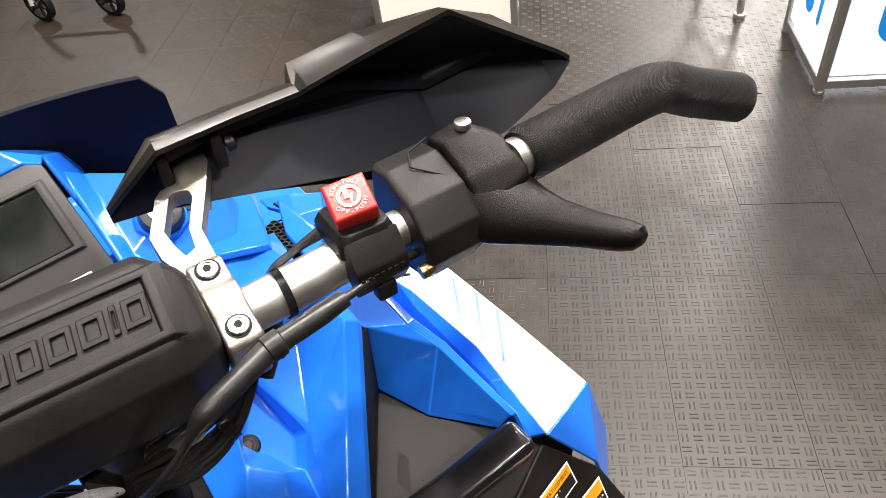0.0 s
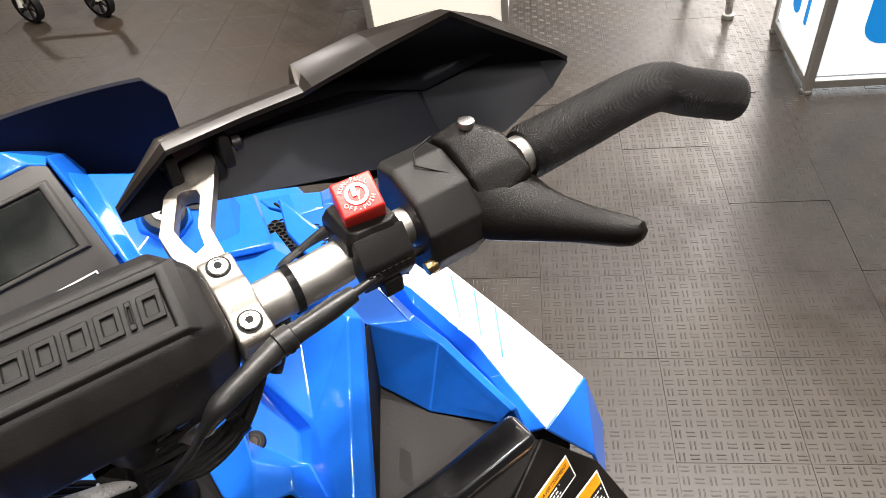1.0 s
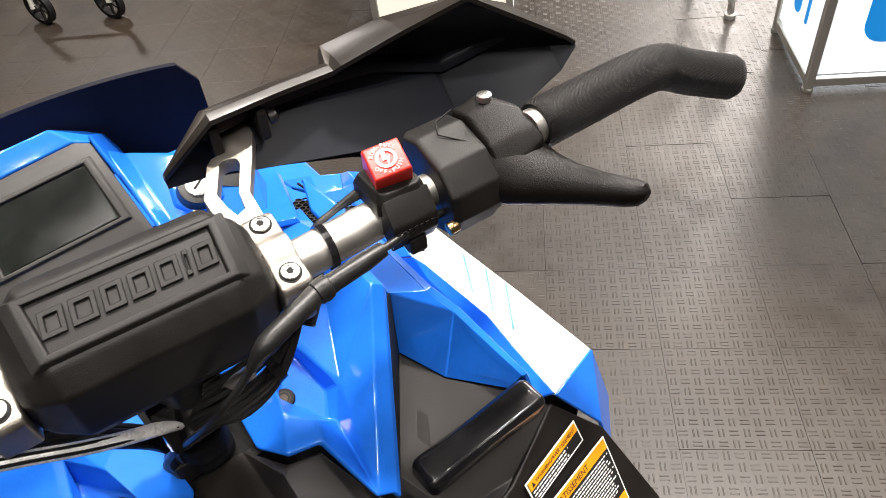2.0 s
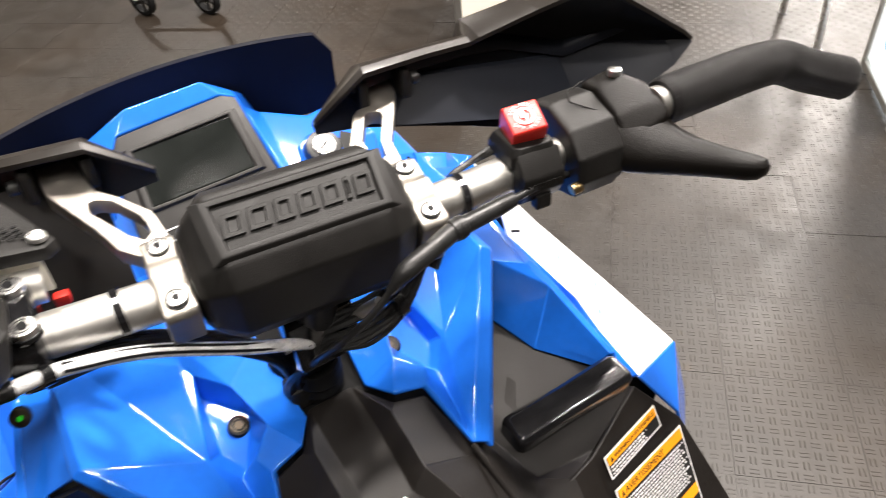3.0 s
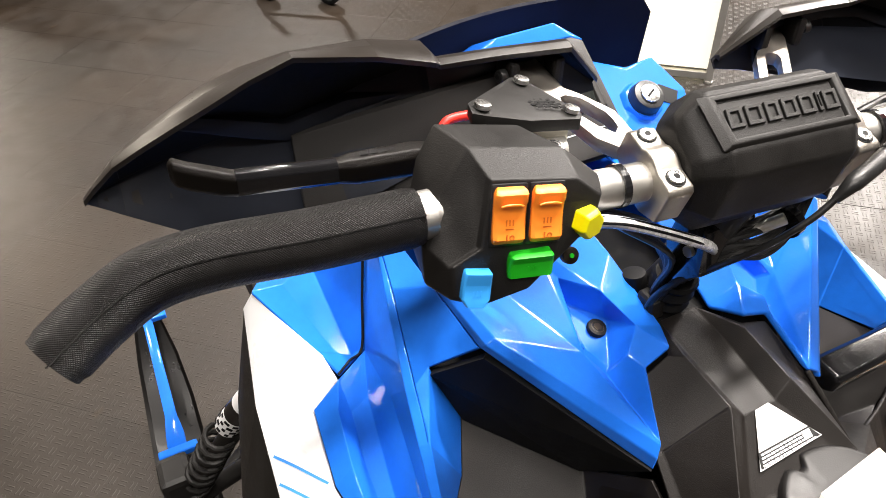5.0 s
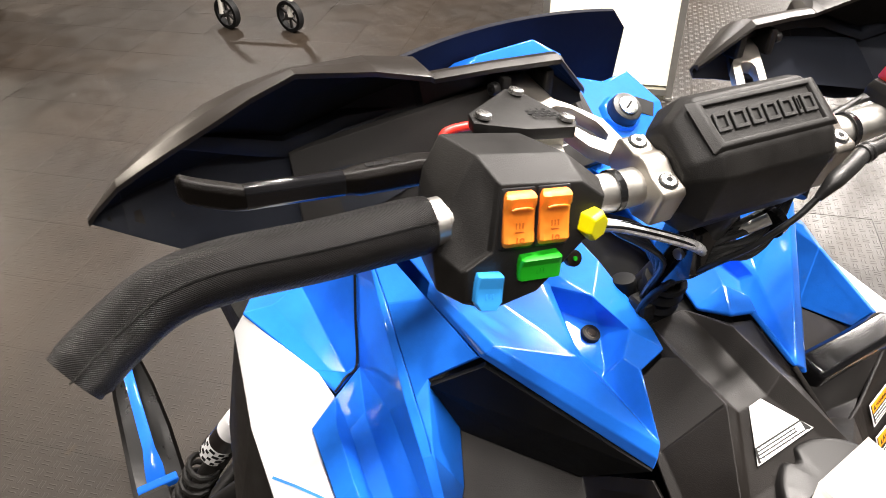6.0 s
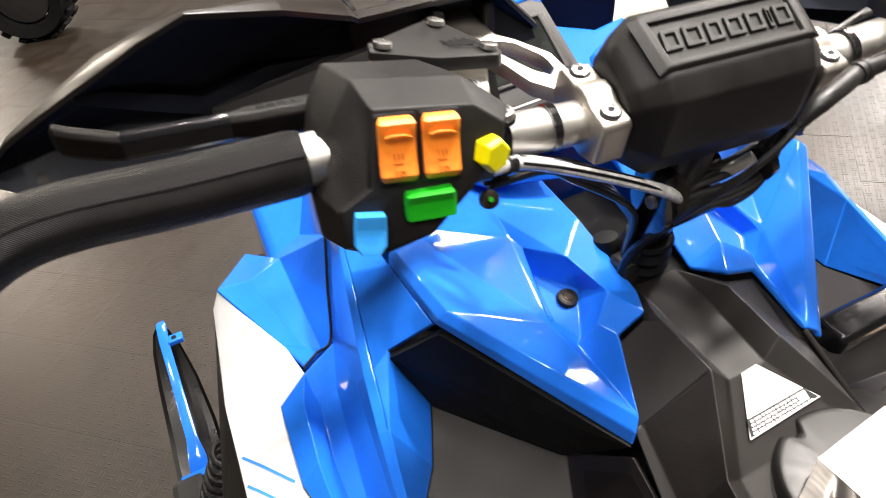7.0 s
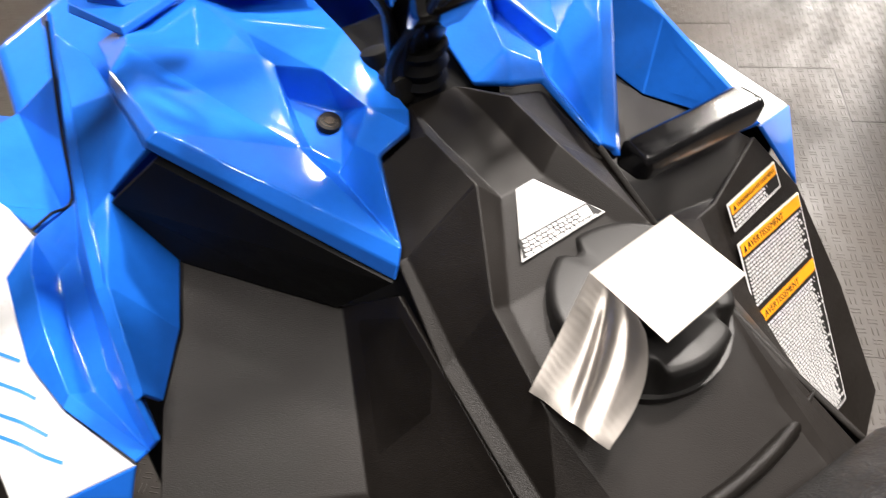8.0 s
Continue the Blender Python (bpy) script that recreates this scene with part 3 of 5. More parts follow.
    bodypart("tank_side", shell(LEFT_TANK, LEFT_TANK_FACES, 0.005, 0.014, side) if side else shell(shaped(TANK), TANK_FACES, 0.005, 0.004, side, mid=mid_x), CONSOLE, "dark grey tank side panel", smooth=True)

# ---- console, filler cap, seat ----
CON = {
    "n": (0.041, -0.017, 1.046), "q": (0.067, -0.022, 1.041), "tip": (0.0885, -0.072, 0.998), "e1": (0.096, -0.13, 0.953), "e2": (0.102, -0.24, 0.920), "e3": (0.125, -0.36, 0.85),
    "bt": (0.081, -0.071, 1.001), "b1": (0.084, -0.127, 0.957), "b2": (0.090, -0.237, 0.924), "b3": (0.113, -0.36, 0.854),
    "f": (0.020, 0.02, 1.044), "c0": (0.034, -0.028, 1.053), "c1": (0.032, -0.084, 1.046), "c2": (0.062, -0.140, 1.002), "c3": (0.070, -0.20, 0.978), "c4": (0.060, -0.262, 0.938), "c5": (0.07, -0.36, 0.885),
    "d0": (0.020, -0.028, 1.038), "d1": (0.017, -0.087, 1.029), "d2": (0.050, -0.140, 0.996), "d3": (0.060, -0.20, 0.974), "d4": (0.046, -0.250, 0.946),
}


def console_points():
    pts = {}
    for k, p in CON.items():
        pts[k + "r"], pts[k + "l"] = p, (-p[0], p[1], p[2])
    return pts


half = ["tip e1 b1 bt", "e1 e2 b2 b1", "e2 e3 b3 b2", "n q tip bt c1 c0", "bt b1 c2 c1", "b1 b2 c3 c2", "b2 b3 c5 c4 c3", "c0 c1 d1 d0", "c1 c2 d2 d1", "c2 c3 d3 d2", "c3 c4 d4 d3", "n c0 f", "c0 d0 f"]
faces = [" ".join(k + s for k in f.split()) for f in half for s in "rl"]
faces += ["fr d0r d0l fl", "d0r d1r d1l d0l", "d1r d2r d2l d1l", "d2r d3r d3l d2l", "d3r d4r d4l d3l", "d4r c4r c5r c5l c4l d4l"]
bodypart("console", shell(console_points(), faces, 0.004, 0.003, False, 6), CONSOLE, "black faceted tank console", smooth=True, sharp=13)

cap_m = basis((0.0125, -0.1770, 0.9755), (1, 0, 0), (0, -0.16, 1))
def cap_line(r, z, deep=1.0):
    """A round outline with three finger notches."""
    line = []
    for k in range(120):
        a = 360 * k / 120
        cut = deep * sum(0.0095 * math.exp(-(((a - n + 180) % 360 - 180) / 7.5) ** 4) for n in CAP_NOTCHES)
        line.append(((r - cut) * math.cos(radians(a)), (r - cut) * math.sin(radians(a)), z))
    return line


CAP_NOTCHES = (-52, 106, 234)
cap = part("filler_cap", loft([cap_line(0.0575, 0.0, 0.0), cap_line(0.0574, 0.004, 0.15), cap_line(0.0570, 0.008, 0.8), cap_line(0.0560, 0.0200), cap_line(0.0548, 0.0220), cap_line(0.0530, 0.0232), cap_line(0.0500, 0.0236), cap_line(0.030, 0.0238)]), CAPM, sled, "round black screw filler cap with three finger notches", cap_m, True, 50)
part("cap_rim", ring_bm(0.0600, 0.0568, 0.006, 64), CAPM, cap, "", pose(0, 0, -0.004), True)

seat = loft([[(x, y, z) for x, z in ((-0.14, zb), (-0.15, zt - 0.04), (-0.10, zt - 0.005), (0, zt), (0.10, zt - 0.005), (0.15, zt - 0.04), (0.14, zb))]
             for y, zt, zb in ((-0.30, 0.93, 0.84), (-0.335, 0.965, 0.80), (-0.42, 0.985, 0.75), (-0.70, 0.97, 0.70), (-1.05, 1.0, 0.70))], 0.012, segments=3)
seat_ob = bodypart("seat", seat, SEATV, "textured black vinyl seat", smooth=True)
part("nose_bead", tube([(0.094, -0.262, 0.920), (0.046, -0.276, 0.929), (-0.007, -0.281, 0.930), (-0.06, -0.276, 0.928), (-0.096, -0.264, 0.918)], lambda f: 0.0056 * min(1.0, 0.15 + 4 * f, 0.15 + 4 * (1 - f)), 16), GRAIN, seat_ob, "rounded front edge of the seat cover", None, True)
tunnel = block(0.40, 1.7, 0.22, 0.01, (0, -1.05, 0.60))
bodypart("tunnel", tunnel, BLACK, "black running tunnel under the seat")
for sx in (1, -1):
    bodypart("running_board", block(0.20, 1.3, 0.03, 0.004, (0.28 * sx, -0.85, 0.42)), BLACK)
bodypart("track", block(0.38, 2.1, 0.24, 0.06, (0, -0.75, 0.125), 3), RUBBER, "black rubber drive track")
bodypart("belly", loft([[(-0.28, y, zb), (-0.32, y, zt), (0.32, y, zt), (0.28, y, zb)] for y, zt, zb in ((0.0, 0.70, 0.3), (0.30, 0.82, 0.28), (0.75, 0.70, 0.32), (0.95, 0.55, 0.42))], 0.02), DEEP, "black belly pan")

# ---- front cowl, dash, windshield ----
DASH = {
    "kb1": (0.079, 0.303, 1.157), "dip": (0.119, 0.275, 1.147), "kb2": (0.158, 0.281, 1.151), "kb3": (0.172, 0.234, 1.128), "kx": (0.116, 0.234, 1.131), "deck": (0.158, 0.196, 1.101), "dash": (0.076, 0.216, 1.120), "low": (0.088, 0.188, 1.102),
    "gs1": (0.064, 0.298, 1.172), "gs2": (0.066, 0.200, 1.132), "kb4": (0.180, 0.238, 1.090), "kb5": (0.172, 0.290, 1.080), "kb6": (0.12, 0.34, 1.10),
}
DASH_FACES = ["gs1 kb1 dash gs2", "kb1 dip kx dash", "dip kb2 kb3 kx", "kx kb3 deck", "dash kx deck low", "gs2 dash low", "kb3 kb4 deck", "kb2 kb5 kb4 kb3", "kb1 kb6 kb5 kb2 dip"]
for side in (False, True):
    bodypart("dash_shoulder", shell(DASH, DASH_FACES, 0.005, 0.002, side), BLUE, "glossy blue dash shoulder", smooth=True, sharp=11)
POD = {
    "tl": (-0.086, 0.285, 1.198), "tm": (-0.042, 0.287, 1.216), "tr": (0.030, 0.293, 1.214), "rr": (0.058, 0.296, 1.192), "br": (0.070, 0.238, 1.118), "bl": (-0.095, 0.238, 1.118),
    "g0": (-0.074, 0.257, 1.186), "g1": (-0.060, 0.274, 1.200), "g2": (0.042, 0.277, 1.2026), "g3": (0.054, 0.2725, 1.199),
    "ftl": (-0.10, 0.36, 1.15), "ftm": (-0.05, 0.37, 1.17), "ftr": (0.04, 0.37, 1.17), "frr": (0.085, 0.36, 1.15),
}
bodypart("gauge_cowl", shell(POD, ["tl tm ftm ftl", "tm tr ftr ftm", "tr rr frr ftr", "rr br frr", "tl bl ftl", "tl g0 g1 tm", "tm g1 g2 tr", "tr g2 g3 rr"], 0.005, 0.002), BLUE, "blue cowl top round the gauge", smooth=True, sharp=11)
GAUGE = basis((-0.014, 0.2425, 1.166), (1, 0, 0), (0, -0.64, 0.77))
gauge = part("gauge", plate([(-0.066, 0.024, 0.006), (-0.052, 0.046, 0.006), (0.05, 0.050, 0.006), (0.062, 0.044, 0.006), (0.068, -0.060, 0.006), (0.060, -0.080, 0.006), (-0.070, -0.080, 0.006), (-0.072, -0.062, 0.006)], (0, 0, 1), 0.02, 0.004), GREY, sled,
             "dark grey digital gauge housing with blank display", GAUGE, True)
part("bezel", loft([[(x * k, -0.0005 + y * k, z) for x, y in ((-0.056, -0.031), (0.055, -0.031), (0.053, 0.032), (-0.050, 0.030))] for k, z in ((1.06, 0.005), (1.0, 0.0095), (0.90, 0.0095), (0.88, 0.0062))], 0.0012, caps=False), GREY, gauge, "raised frame round the display", None, True)
part("display", block(0.098, 0.054, 0.004, 0.0010, (-0.001, -0.0005, 0.0052)), SCREEN, gauge, "blank dark display glass")
part("gauge_mark", block(0.112, 0.0012, 0.0006, 0, (-0.006, -0.0520, 0.0065)), INK, gauge)
for x in (-0.0615, 0.0495):
    part("gauge_mark", block(0.0012, 0.010, 0.0006, 0, (x, -0.0572, 0.0065)), INK, gauge)
part("gauge_mark", block(0.020, 0.0012, 0.0006, 0, (-0.052, -0.0628, 0.0065)), INK, gauge)
key = part("ignition_switch", disc(0.0200, 0.016, 28, 0.003, top=0.9), HOSE, sled, "black ignition switch with bright lock face", basis((0.106, 0.2325, 1.1285), (1, 0.1, 0), (0, -0.55, 0.83)), True)
part("key_boss", disc(0.027, 0.010, 8, 0.003, (0, 0, -0.006), top=0.86), BLUE, key, "faceted blue boss round the lock", None, True, 25)
part("lock_face", disc(0.0112, 0.003, 24, 0.001, (0, 0, 0.0155)), CHROME, key, "bright round lock face", None, True)
part("key_slot", block(0.012, 0.0022, 0.001, 0, (0, 0, 0.0188)), DEEP, key, "", pose(0, 0, 0, 0, 0, 25))
part("decal", block(0.026, 0.018, 0.0008, 0, (0.028, 0.016, 0.004)), PRINT, key, "small black decal beside the lock", pose(0, 0, 0, 8, 6, -35))

shield_rings = []
for k in range(25):
    x = -0.182 + 0.348 * k / 24
    s = abs(x + 0.008) / 0.174
    bow = 0.022 * s * s
    top = 1.222 - 0.012 * s * s - 0.020 * (1 - math.sqrt(max(0, 1 - max(0, (s - 0.90) / 0.10) ** 2)))
    shield_rings.append([(x, 0.330 - bow, top), (x, 0.340 - bow, 1.12), (x, 0.344 - bow, 1.12), (x, 0.334 - bow, top + 0.002)])
bodypart("windshield", loft(shield_rings, 0.0008), NAVY, "low smoked navy windshield", smooth=True)
bodypart("front_cowl", loft([[(-w, y, zb), (-w * 0.95, y, zt - 0.05), (-w * 0.5, y, zt), (w * 0.5, y, zt), (w * 0.95, y, zt - 0.05), (w, y, zb)]
                             for y, w, zt, zb in ((0.30, 0.30, 1.02, 0.80), (0.45, 0.29, 1.05, 0.72), (0.68, 0.22, 0.93, 0.62), (0.92, 0.12, 0.72, 0.52))], 0.015, segments=3), BLUE, "blue front cowl and nose", smooth=True)
# side vent: a honeycomb grille over a black plate for the shaded hole
VENT = basis((0.1995, 0.1960, 1.0655), (0.55, -0.83, 0), (0.18, 0.12, 1))
grille = part("vent_shade", block(0.074, 0.044, 0.006, 0.001, (0, 0, -0.004)), DEEP, sled, "black plate as the shaded vent hole behind a honeycomb grille", VENT)
hexes = []
for i in range(11):
    for j in range(6):
        hexes.append(moved(ring_bm(0.0041, 0.0032, 0.0016, 6), Matrix.Translation((-0.031 + 0.0062 * i, -0.0190 + 0.0072 * j + 0.0036 * (i % 2), 0.0))))
tagged(part("vent_mesh", merged(*hexes), GREY, grille), kind="stuff")

# ---- steering column and wiring under the pad ----
bodypart("steering_post", tube([(0.0, -0.005, 1.19), (0.0, 0.03, 1.10), (0.0, 0.09, 0.98)], 0.017, 16), SATIN, "black steering post", smooth=True)
bodypart("post_clamp", loft([[(x, y, z) for y, z in ((-0.010, 1.120), (-0.008, 1.165), (0.022, 1.180), (0.035, 1.13), (0.02, 1.09))] for x in (-0.026, 0.026)], 0.005), GLOSS, "black steering clamp", smooth=True)
# an added sleeve and a black block give the open bay its shade
bodypart("bay_sleeve", tube([(-0.006, 0.030, 1.085), (-0.006, 0.036, 1.055), (-0.006, 0.05, 1.0)], lambda f: 0.019 + 0.002 * math.sin(f * 40), 20), DEEP, "ribbed black sleeve added to darken the steering bay", smooth=True)
bodypart("bay_shade", block(0.10, 0.16, 0.1, 0.01, (0, 0.09, 0.99)), DEEP, "black block as the shaded bay round the steering post")
loom_rng = random.Random(21)
for k in range(11):
    o = 0.0027 * (k - 5)
    j1, j2, j3 = (loom_rng.uniform(-0.003, 0.003) for _ in range(3))
    bodypart("wire", tube([(0.112, 0.002 + 0.3 * o, 1.207 + 0.4 * o), (0.102 + 0.5 * o, 0.004 + 0.4 * o + j1, 1.180 + 0.5 * o), (0.068 + 0.6 * o + j2, -0.010 + 0.6 * o, 1.154 + 0.9 * o), (0.030 + 0.2 * o, -0.016 + 0.6 * o + j3, 1.148 + 1.0 * o + j1),
                           (-0.006 - 0.3 * o, -0.006 + 0.5 * o, 1.141 + 0.8 * o + j2), (-0.022 + o, 0.018, 1.09 + 0.3 * o), (-0.018 + o, 0.04, 1.03)], (0.0018, 0.0032, 0.0026)[k % 3], 8, 6), HOSE, "", smooth=True)
bodypart("loom_sleeve", tube([(0.118, 0.004, 1.214), (0.110, 0.000, 1.196), (0.100, -0.004, 1.176), (0.088, -0.010, 1.164)], 0.0078, 14), BRAID, "black woven wiring sleeve", smooth=True)
bodypart("loom_band", tube([(0.058, -0.015, 1.1535), (0.051, -0.016, 1.1525)], 0.0138, 16), GLOSS, "black band round the wiring loom", smooth=True)
for k in range(4):
    o = 0.006 * (k - 1.5)
    bodypart("wire", tube([(-0.165, 0.0 + o, 1.226 - abs(o)), (-0.125, 0.002 + o, 1.212), (-0.085 + o, 0.008, 1.185), (-0.045, 0.014 + o, 1.14), (-0.02 + o, 0.03, 1.08), (-0.012 + o, 0.05, 1.02)], 0.0030, 8, 6), HOSE, "", smooth=True)
bodypart("connector", moved(disc(0.012, 0.026, 20, 0.004, (0, 0, 0)), basis((-0.026, 0.056, 1.046), (1, 0.2, 0), (0.1, 0.25, 1))), DEEP, "round black wiring connector", smooth=True)
bodypart("connector", block(0.020, 0.022, 0.026, 0.006, (-0.026, 0.034, 1.054), 3), BLACK, "shiny black wiring connector")
bodypart("post_bracket", tube([(-0.030, 0.004, 1.140), (-0.006, 0.004, 1.139), (0.022, -0.008, 1.150), (0.040, -0.022, 1.166)], 0.0050, 10), ALU, "short bare metal bracket rod", smooth=True)
HOSE_PATH = [(-0.178, -0.032, 1.245), (-0.150, -0.024, 1.236), (-0.108, -0.012, 1.209), (-0.055, -0.016, 1.178), (-0.014, -0.006, 1.144), (-0.004, 0.012, 1.115)]
hose = bodypart("brake_hose", tube(HOSE_PATH, 0.0046, 12), HAZE, "clear-sleeved braided brake hose", smooth=True)
for s in (-1, 1):
    part("braid_line", tube([(x, y - 0.0026 + 0.0016 * s, z + 0.0032 + 0.0014 * s) for x, y, z in HOSE_PATH[1:-1]], 0.0011, 6), DEEP, hose)
part("hose_tie", tube([(-0.162, -0.028, 1.2405), (-0.156, -0.0255, 1.2382)], 0.0062, 12), GLOSS, hose, "", None, True)
part("hose_fitting", tube([(-0.186, -0.034, 1.248), (-0.174, -0.031, 1.2440)], 0.0056, 12), SATIN, hose, "black hose fitting", None, True)

# ---- handlebar, in its own turned frame ----
bar = steerpart("handlebar", tube([(-0.30, -0.034, 0.042), (-0.266, -0.033, 0.039), (-0.20, -0.018, 0.022), (-0.15, -0.006, 0.008), (-0.09, 0.0, 0.001), (0, 0, 0), (0.09, 0.0, 0.001), (0.15, -0.002, 0.007), (0.20, -0.005, 0.014), (0.240, -0.009, 0.022), (0.274, -0.018, 0.036), (0.30, -0.016, 0.037)],
                                  lambda f: 0.0112 + 0.0031 * max(0, 1 - (abs(f - 0.5) / 0.34) ** 6), 20, 6), ALU, "bare aluminium tapered handlebar turned slightly right")
GRIP_R = [(0.277, -0.018, 0.0375), (0.33, -0.013, 0.036), (0.385, -0.007, 0.033), (0.418, -0.004, 0.027), (0.445, -0.012, 0.016), (0.481, -0.028, 0.005)]
GRIP_L = [(-0.273, -0.033, 0.0395), (-0.334, -0.033, 0.0395), (-0.386, -0.031, 0.040), (-0.417, -0.032, 0.036), (-0.442, -0.039, 0.026), (-0.467, -0.051, 0.014)]
for sx, path in ((1, GRIP_R), (-1, GRIP_L)):
    part("zip_tie", ring_bm(0.0156, 0.0138, 0.005, 24), GLOSS, bar, "", pose(0.116 * sx - 0.0025, -0.002, 0.004, 0, 90, 0))
    grip = steerpart("grip", tube(path, lambda f: (0.0182 if sx > 0 else 0.0172) if 0.02 < f < 0.985 else 0.0160, 28, 10), RUBBER, "black knurled rubber hooked grip")
    part("seam", tube([(p[0], p[1] - 0.0138, p[2] + 0.0102) for p in path], 0.0005, 6, 10), RUBBER, grip)
    a, b = Vector(path[0]), Vector(path[1])
    d = (b - a).normalized()
    part("grip_collar", tube([a - d * 0.008, a + d * 0.002], 0.0142 if sx < 0 else 0.0132, 24, smooth_path=False), ALU, grip, "pale heater collar", None, True)

# clamps with their struts
TILT_CLAMP = Matrix.Rotation(radians(17.5), 4, "X")
STRUT = {1: ([(0.0950, 0.0440), (0.0954, 0.0652), (0.1095, 0.0895), (0.1201, 0.1089), (0.1210, 0.1240), (0.1000, 0.1250), (0.0959, 0.1026), (0.0844, 0.1007), (0.0794, 0.0968), (0.0656, 0.0726), (0.0664, 0.0560), (0.0780, 0.0320)],
             [(0.0867, 0.0551), (0.0888, 0.0684), (0.0949, 0.0796), (0.0999, 0.0883), (0.0998, 0.0934), (0.0969, 0.0948), (0.0938, 0.0957), (0.0903, 0.0957), (0.0873, 0.0942), (0.0751, 0.0728), (0.0767, 0.0615), (0.0797, 0.0523)]),
         -1: ([(-0.0750, 0.0400), (-0.0780, 0.0548), (-0.0799, 0.0640), (-0.0973, 0.0829), (-0.1120, 0.0950), (-0.1170, 0.1240), (-0.1414, 0.1220), (-0.1380, 0.0990), (-0.1255, 0.0790), (-0.1157, 0.0631), (-0.1061, 0.0429), (-0.0920, 0.0310)],
              [(-0.0846, 0.0491), (-0.0850, 0.0566), (-0.0874, 0.0640), (-0.1000, 0.0801), (-0.1071, 0.0838), (-0.1111, 0.0851), (-0.1155, 0.0844), (-0.1166, 0.0797), (-0.1163, 0.0764), (-0.1085, 0.0657), (-0.0990, 0.0522), (-0.0896, 0.0445)])}
for sx in (1, -1):
    sec = [(-0.0275, -0.026 if sx > 0 else -0.012), (-0.0275, 0.0165), (-0.0240, 0.0200), (-0.0085, 0.0202), (-0.0045, 0.0222), (0.0020, 0.0246), (0.0095, 0.0238), (0.0135, 0.0208), (0.0300, 0.0204), (0.0345, 0.0160), (0.0345, -0.004), (0.016, -0.018), (-0.010, -0.027 if sx > 0 else -0.020)]
    clamp = steerpart("bar_clamp", loft([[TILT_CLAMP @ Vector((0.084 * sx + dx, y, z)) for y, z in sec] for dx in (-0.0105, 0.0105)], 0.0030, segments=3), CAST, "cast aluminium bar clamp with two bolts")
    for y in (0.0243, -0.0156):
        n = TILT_CLAMP @ Vector((0, 0, 1))
        at = TILT_CLAMP @ Vector((0.084 * sx, y, 0.0204))
        # flat dark disc stands for the shade in the bolt's counterbore
        part("recess_shade", disc(0.0073, 0.0004, 24), DEEP, clamp, "", basis(at, (1, 0, 0), n))
        screw(clamp, at + n * 0.0002, n, 0.0064, CHROME, DEEP, "clamp_bolt", 0.0022)
    outer, inner = STRUT[sx]

    def lift(p, dz):
        return (p[0], p[1], (0.010 if p[0] > 0 else 0.014) + 0.35 * (p[1] - 0.04) + dz)

    bm = bmesh.new()
    loops = [[bm.verts.new(lift(p, dz)) for p in ring] for ring, dz in ((outer, 0), (inner, 0), (inner, -0.011), (outer, -0.011))]
    n = len(outer)
    for a, b in zip(loops, loops[1:] + loops[:1]):
        for i in range(n):
            bm.faces.new((a[i], a[(i + 1) % n], b[(i + 1) % n], b[i]))
    bmesh.ops.recalc_face_normals(bm, faces=bm.faces)
    soften(bm, 0.0009, 2, 30)
    part("strut", bm, CAST, clamp, "cast aluminium slotted guard strut", None, True)

# bar pad with recessed face and raised blocky emblem
def pad_ring(x, k):
    sec = [(0.036, 0.006), (0.038, 0.036), (0.018, 0.056), (0.006, 0.060), (-0.034, 0.036), (-0.042, 0.020), (-0.034, -0.020), (-0.016, -0.042), (0.014, -0.046), (0.032, -0.022)]
    return [(x, 0.0 + (y - 0.0) * k, 0.004 + (z - 0.004) * k) for y, z in sec]


pad = steerpart("bar_pad", loft([pad_ring(-0.073, 0.58), pad_ring(-0.068, 0.74), pad_ring(-0.052, 1.0), pad_ring(0.052, 1.0), pad_ring(0.068, 0.74), pad_ring(0.073, 0.58)], 0.0026, segments=3), BLACK, "black moulded handlebar pad with raised emblem")
pad.data.set_sharp_from_angle(angle=radians(16))
FACE = basis((0.0, -0.014, 0.048), (1, 0, 0), (0, -0.515, 0.857))
rim_o, rim_i = [(-0.056, 0.0185), (0.056, 0.0185), (0.054, -0.0195), (-0.054, -0.0195)], [(-0.051, 0.0145), (0.051, 0.0145), (0.049, -0.0155), (-0.049, -0.0155)]
bm = bmesh.new()
lp = [[bm.verts.new((x * k, y * k, z)) for x, y in r] for r, k, z in ((rim_o, 1.10, -0.0005), (rim_o, 0.99, 0.0030), (rim_i, 1.0, 0.0030), (rim_i, 0.975, 0.0))]
for a, b in zip(lp, lp[1:]):
    for i in range(4):
        bm.faces.new((a[i], a[(i + 1) % 4], b[(i + 1) % 4], b[i]))
bmesh.ops.recalc_face_normals(bm, faces=bm.faces)
soften(bm, 0.001, 2, 30)
part("pad_rim", bm, BLACK, pad, "", FACE, True)
def emblem(w, h, slant, t):
    """A plain raised slanted block with a hollow middle."""
    bm = bmesh.new()
    outer = [(0.0, 0.0), (w, 0.0), (w, h), (0.0, h)]
    inner = [(t, t), (w - t, t), (w - t, h - t), (t, h - t)] if w > 2.5 * t else [(w * 0.3, t), (w * 0.7, t), (w * 0.7, h - t), (w * 0.3, h - t)]
    lines = [[bm.verts.new((x + slant * y, y, z)) for x, y in ring] for ring, z in ((outer, -0.0005), (outer, 0.0022), (inner, 0.0022), (inner, 0.0002))]
    for a, b in zip(lines, lines[1:]):
        for i in range(4):
            bm.faces.new((a[i], a[(i + 1) % 4], b[(i + 1) % 4], b[i]))
    bm.faces.new(lines[-1])
    bmesh.ops.recalc_face_normals(bm, faces=bm.faces)
    return soften(bm, 0.0004, 1, 30)


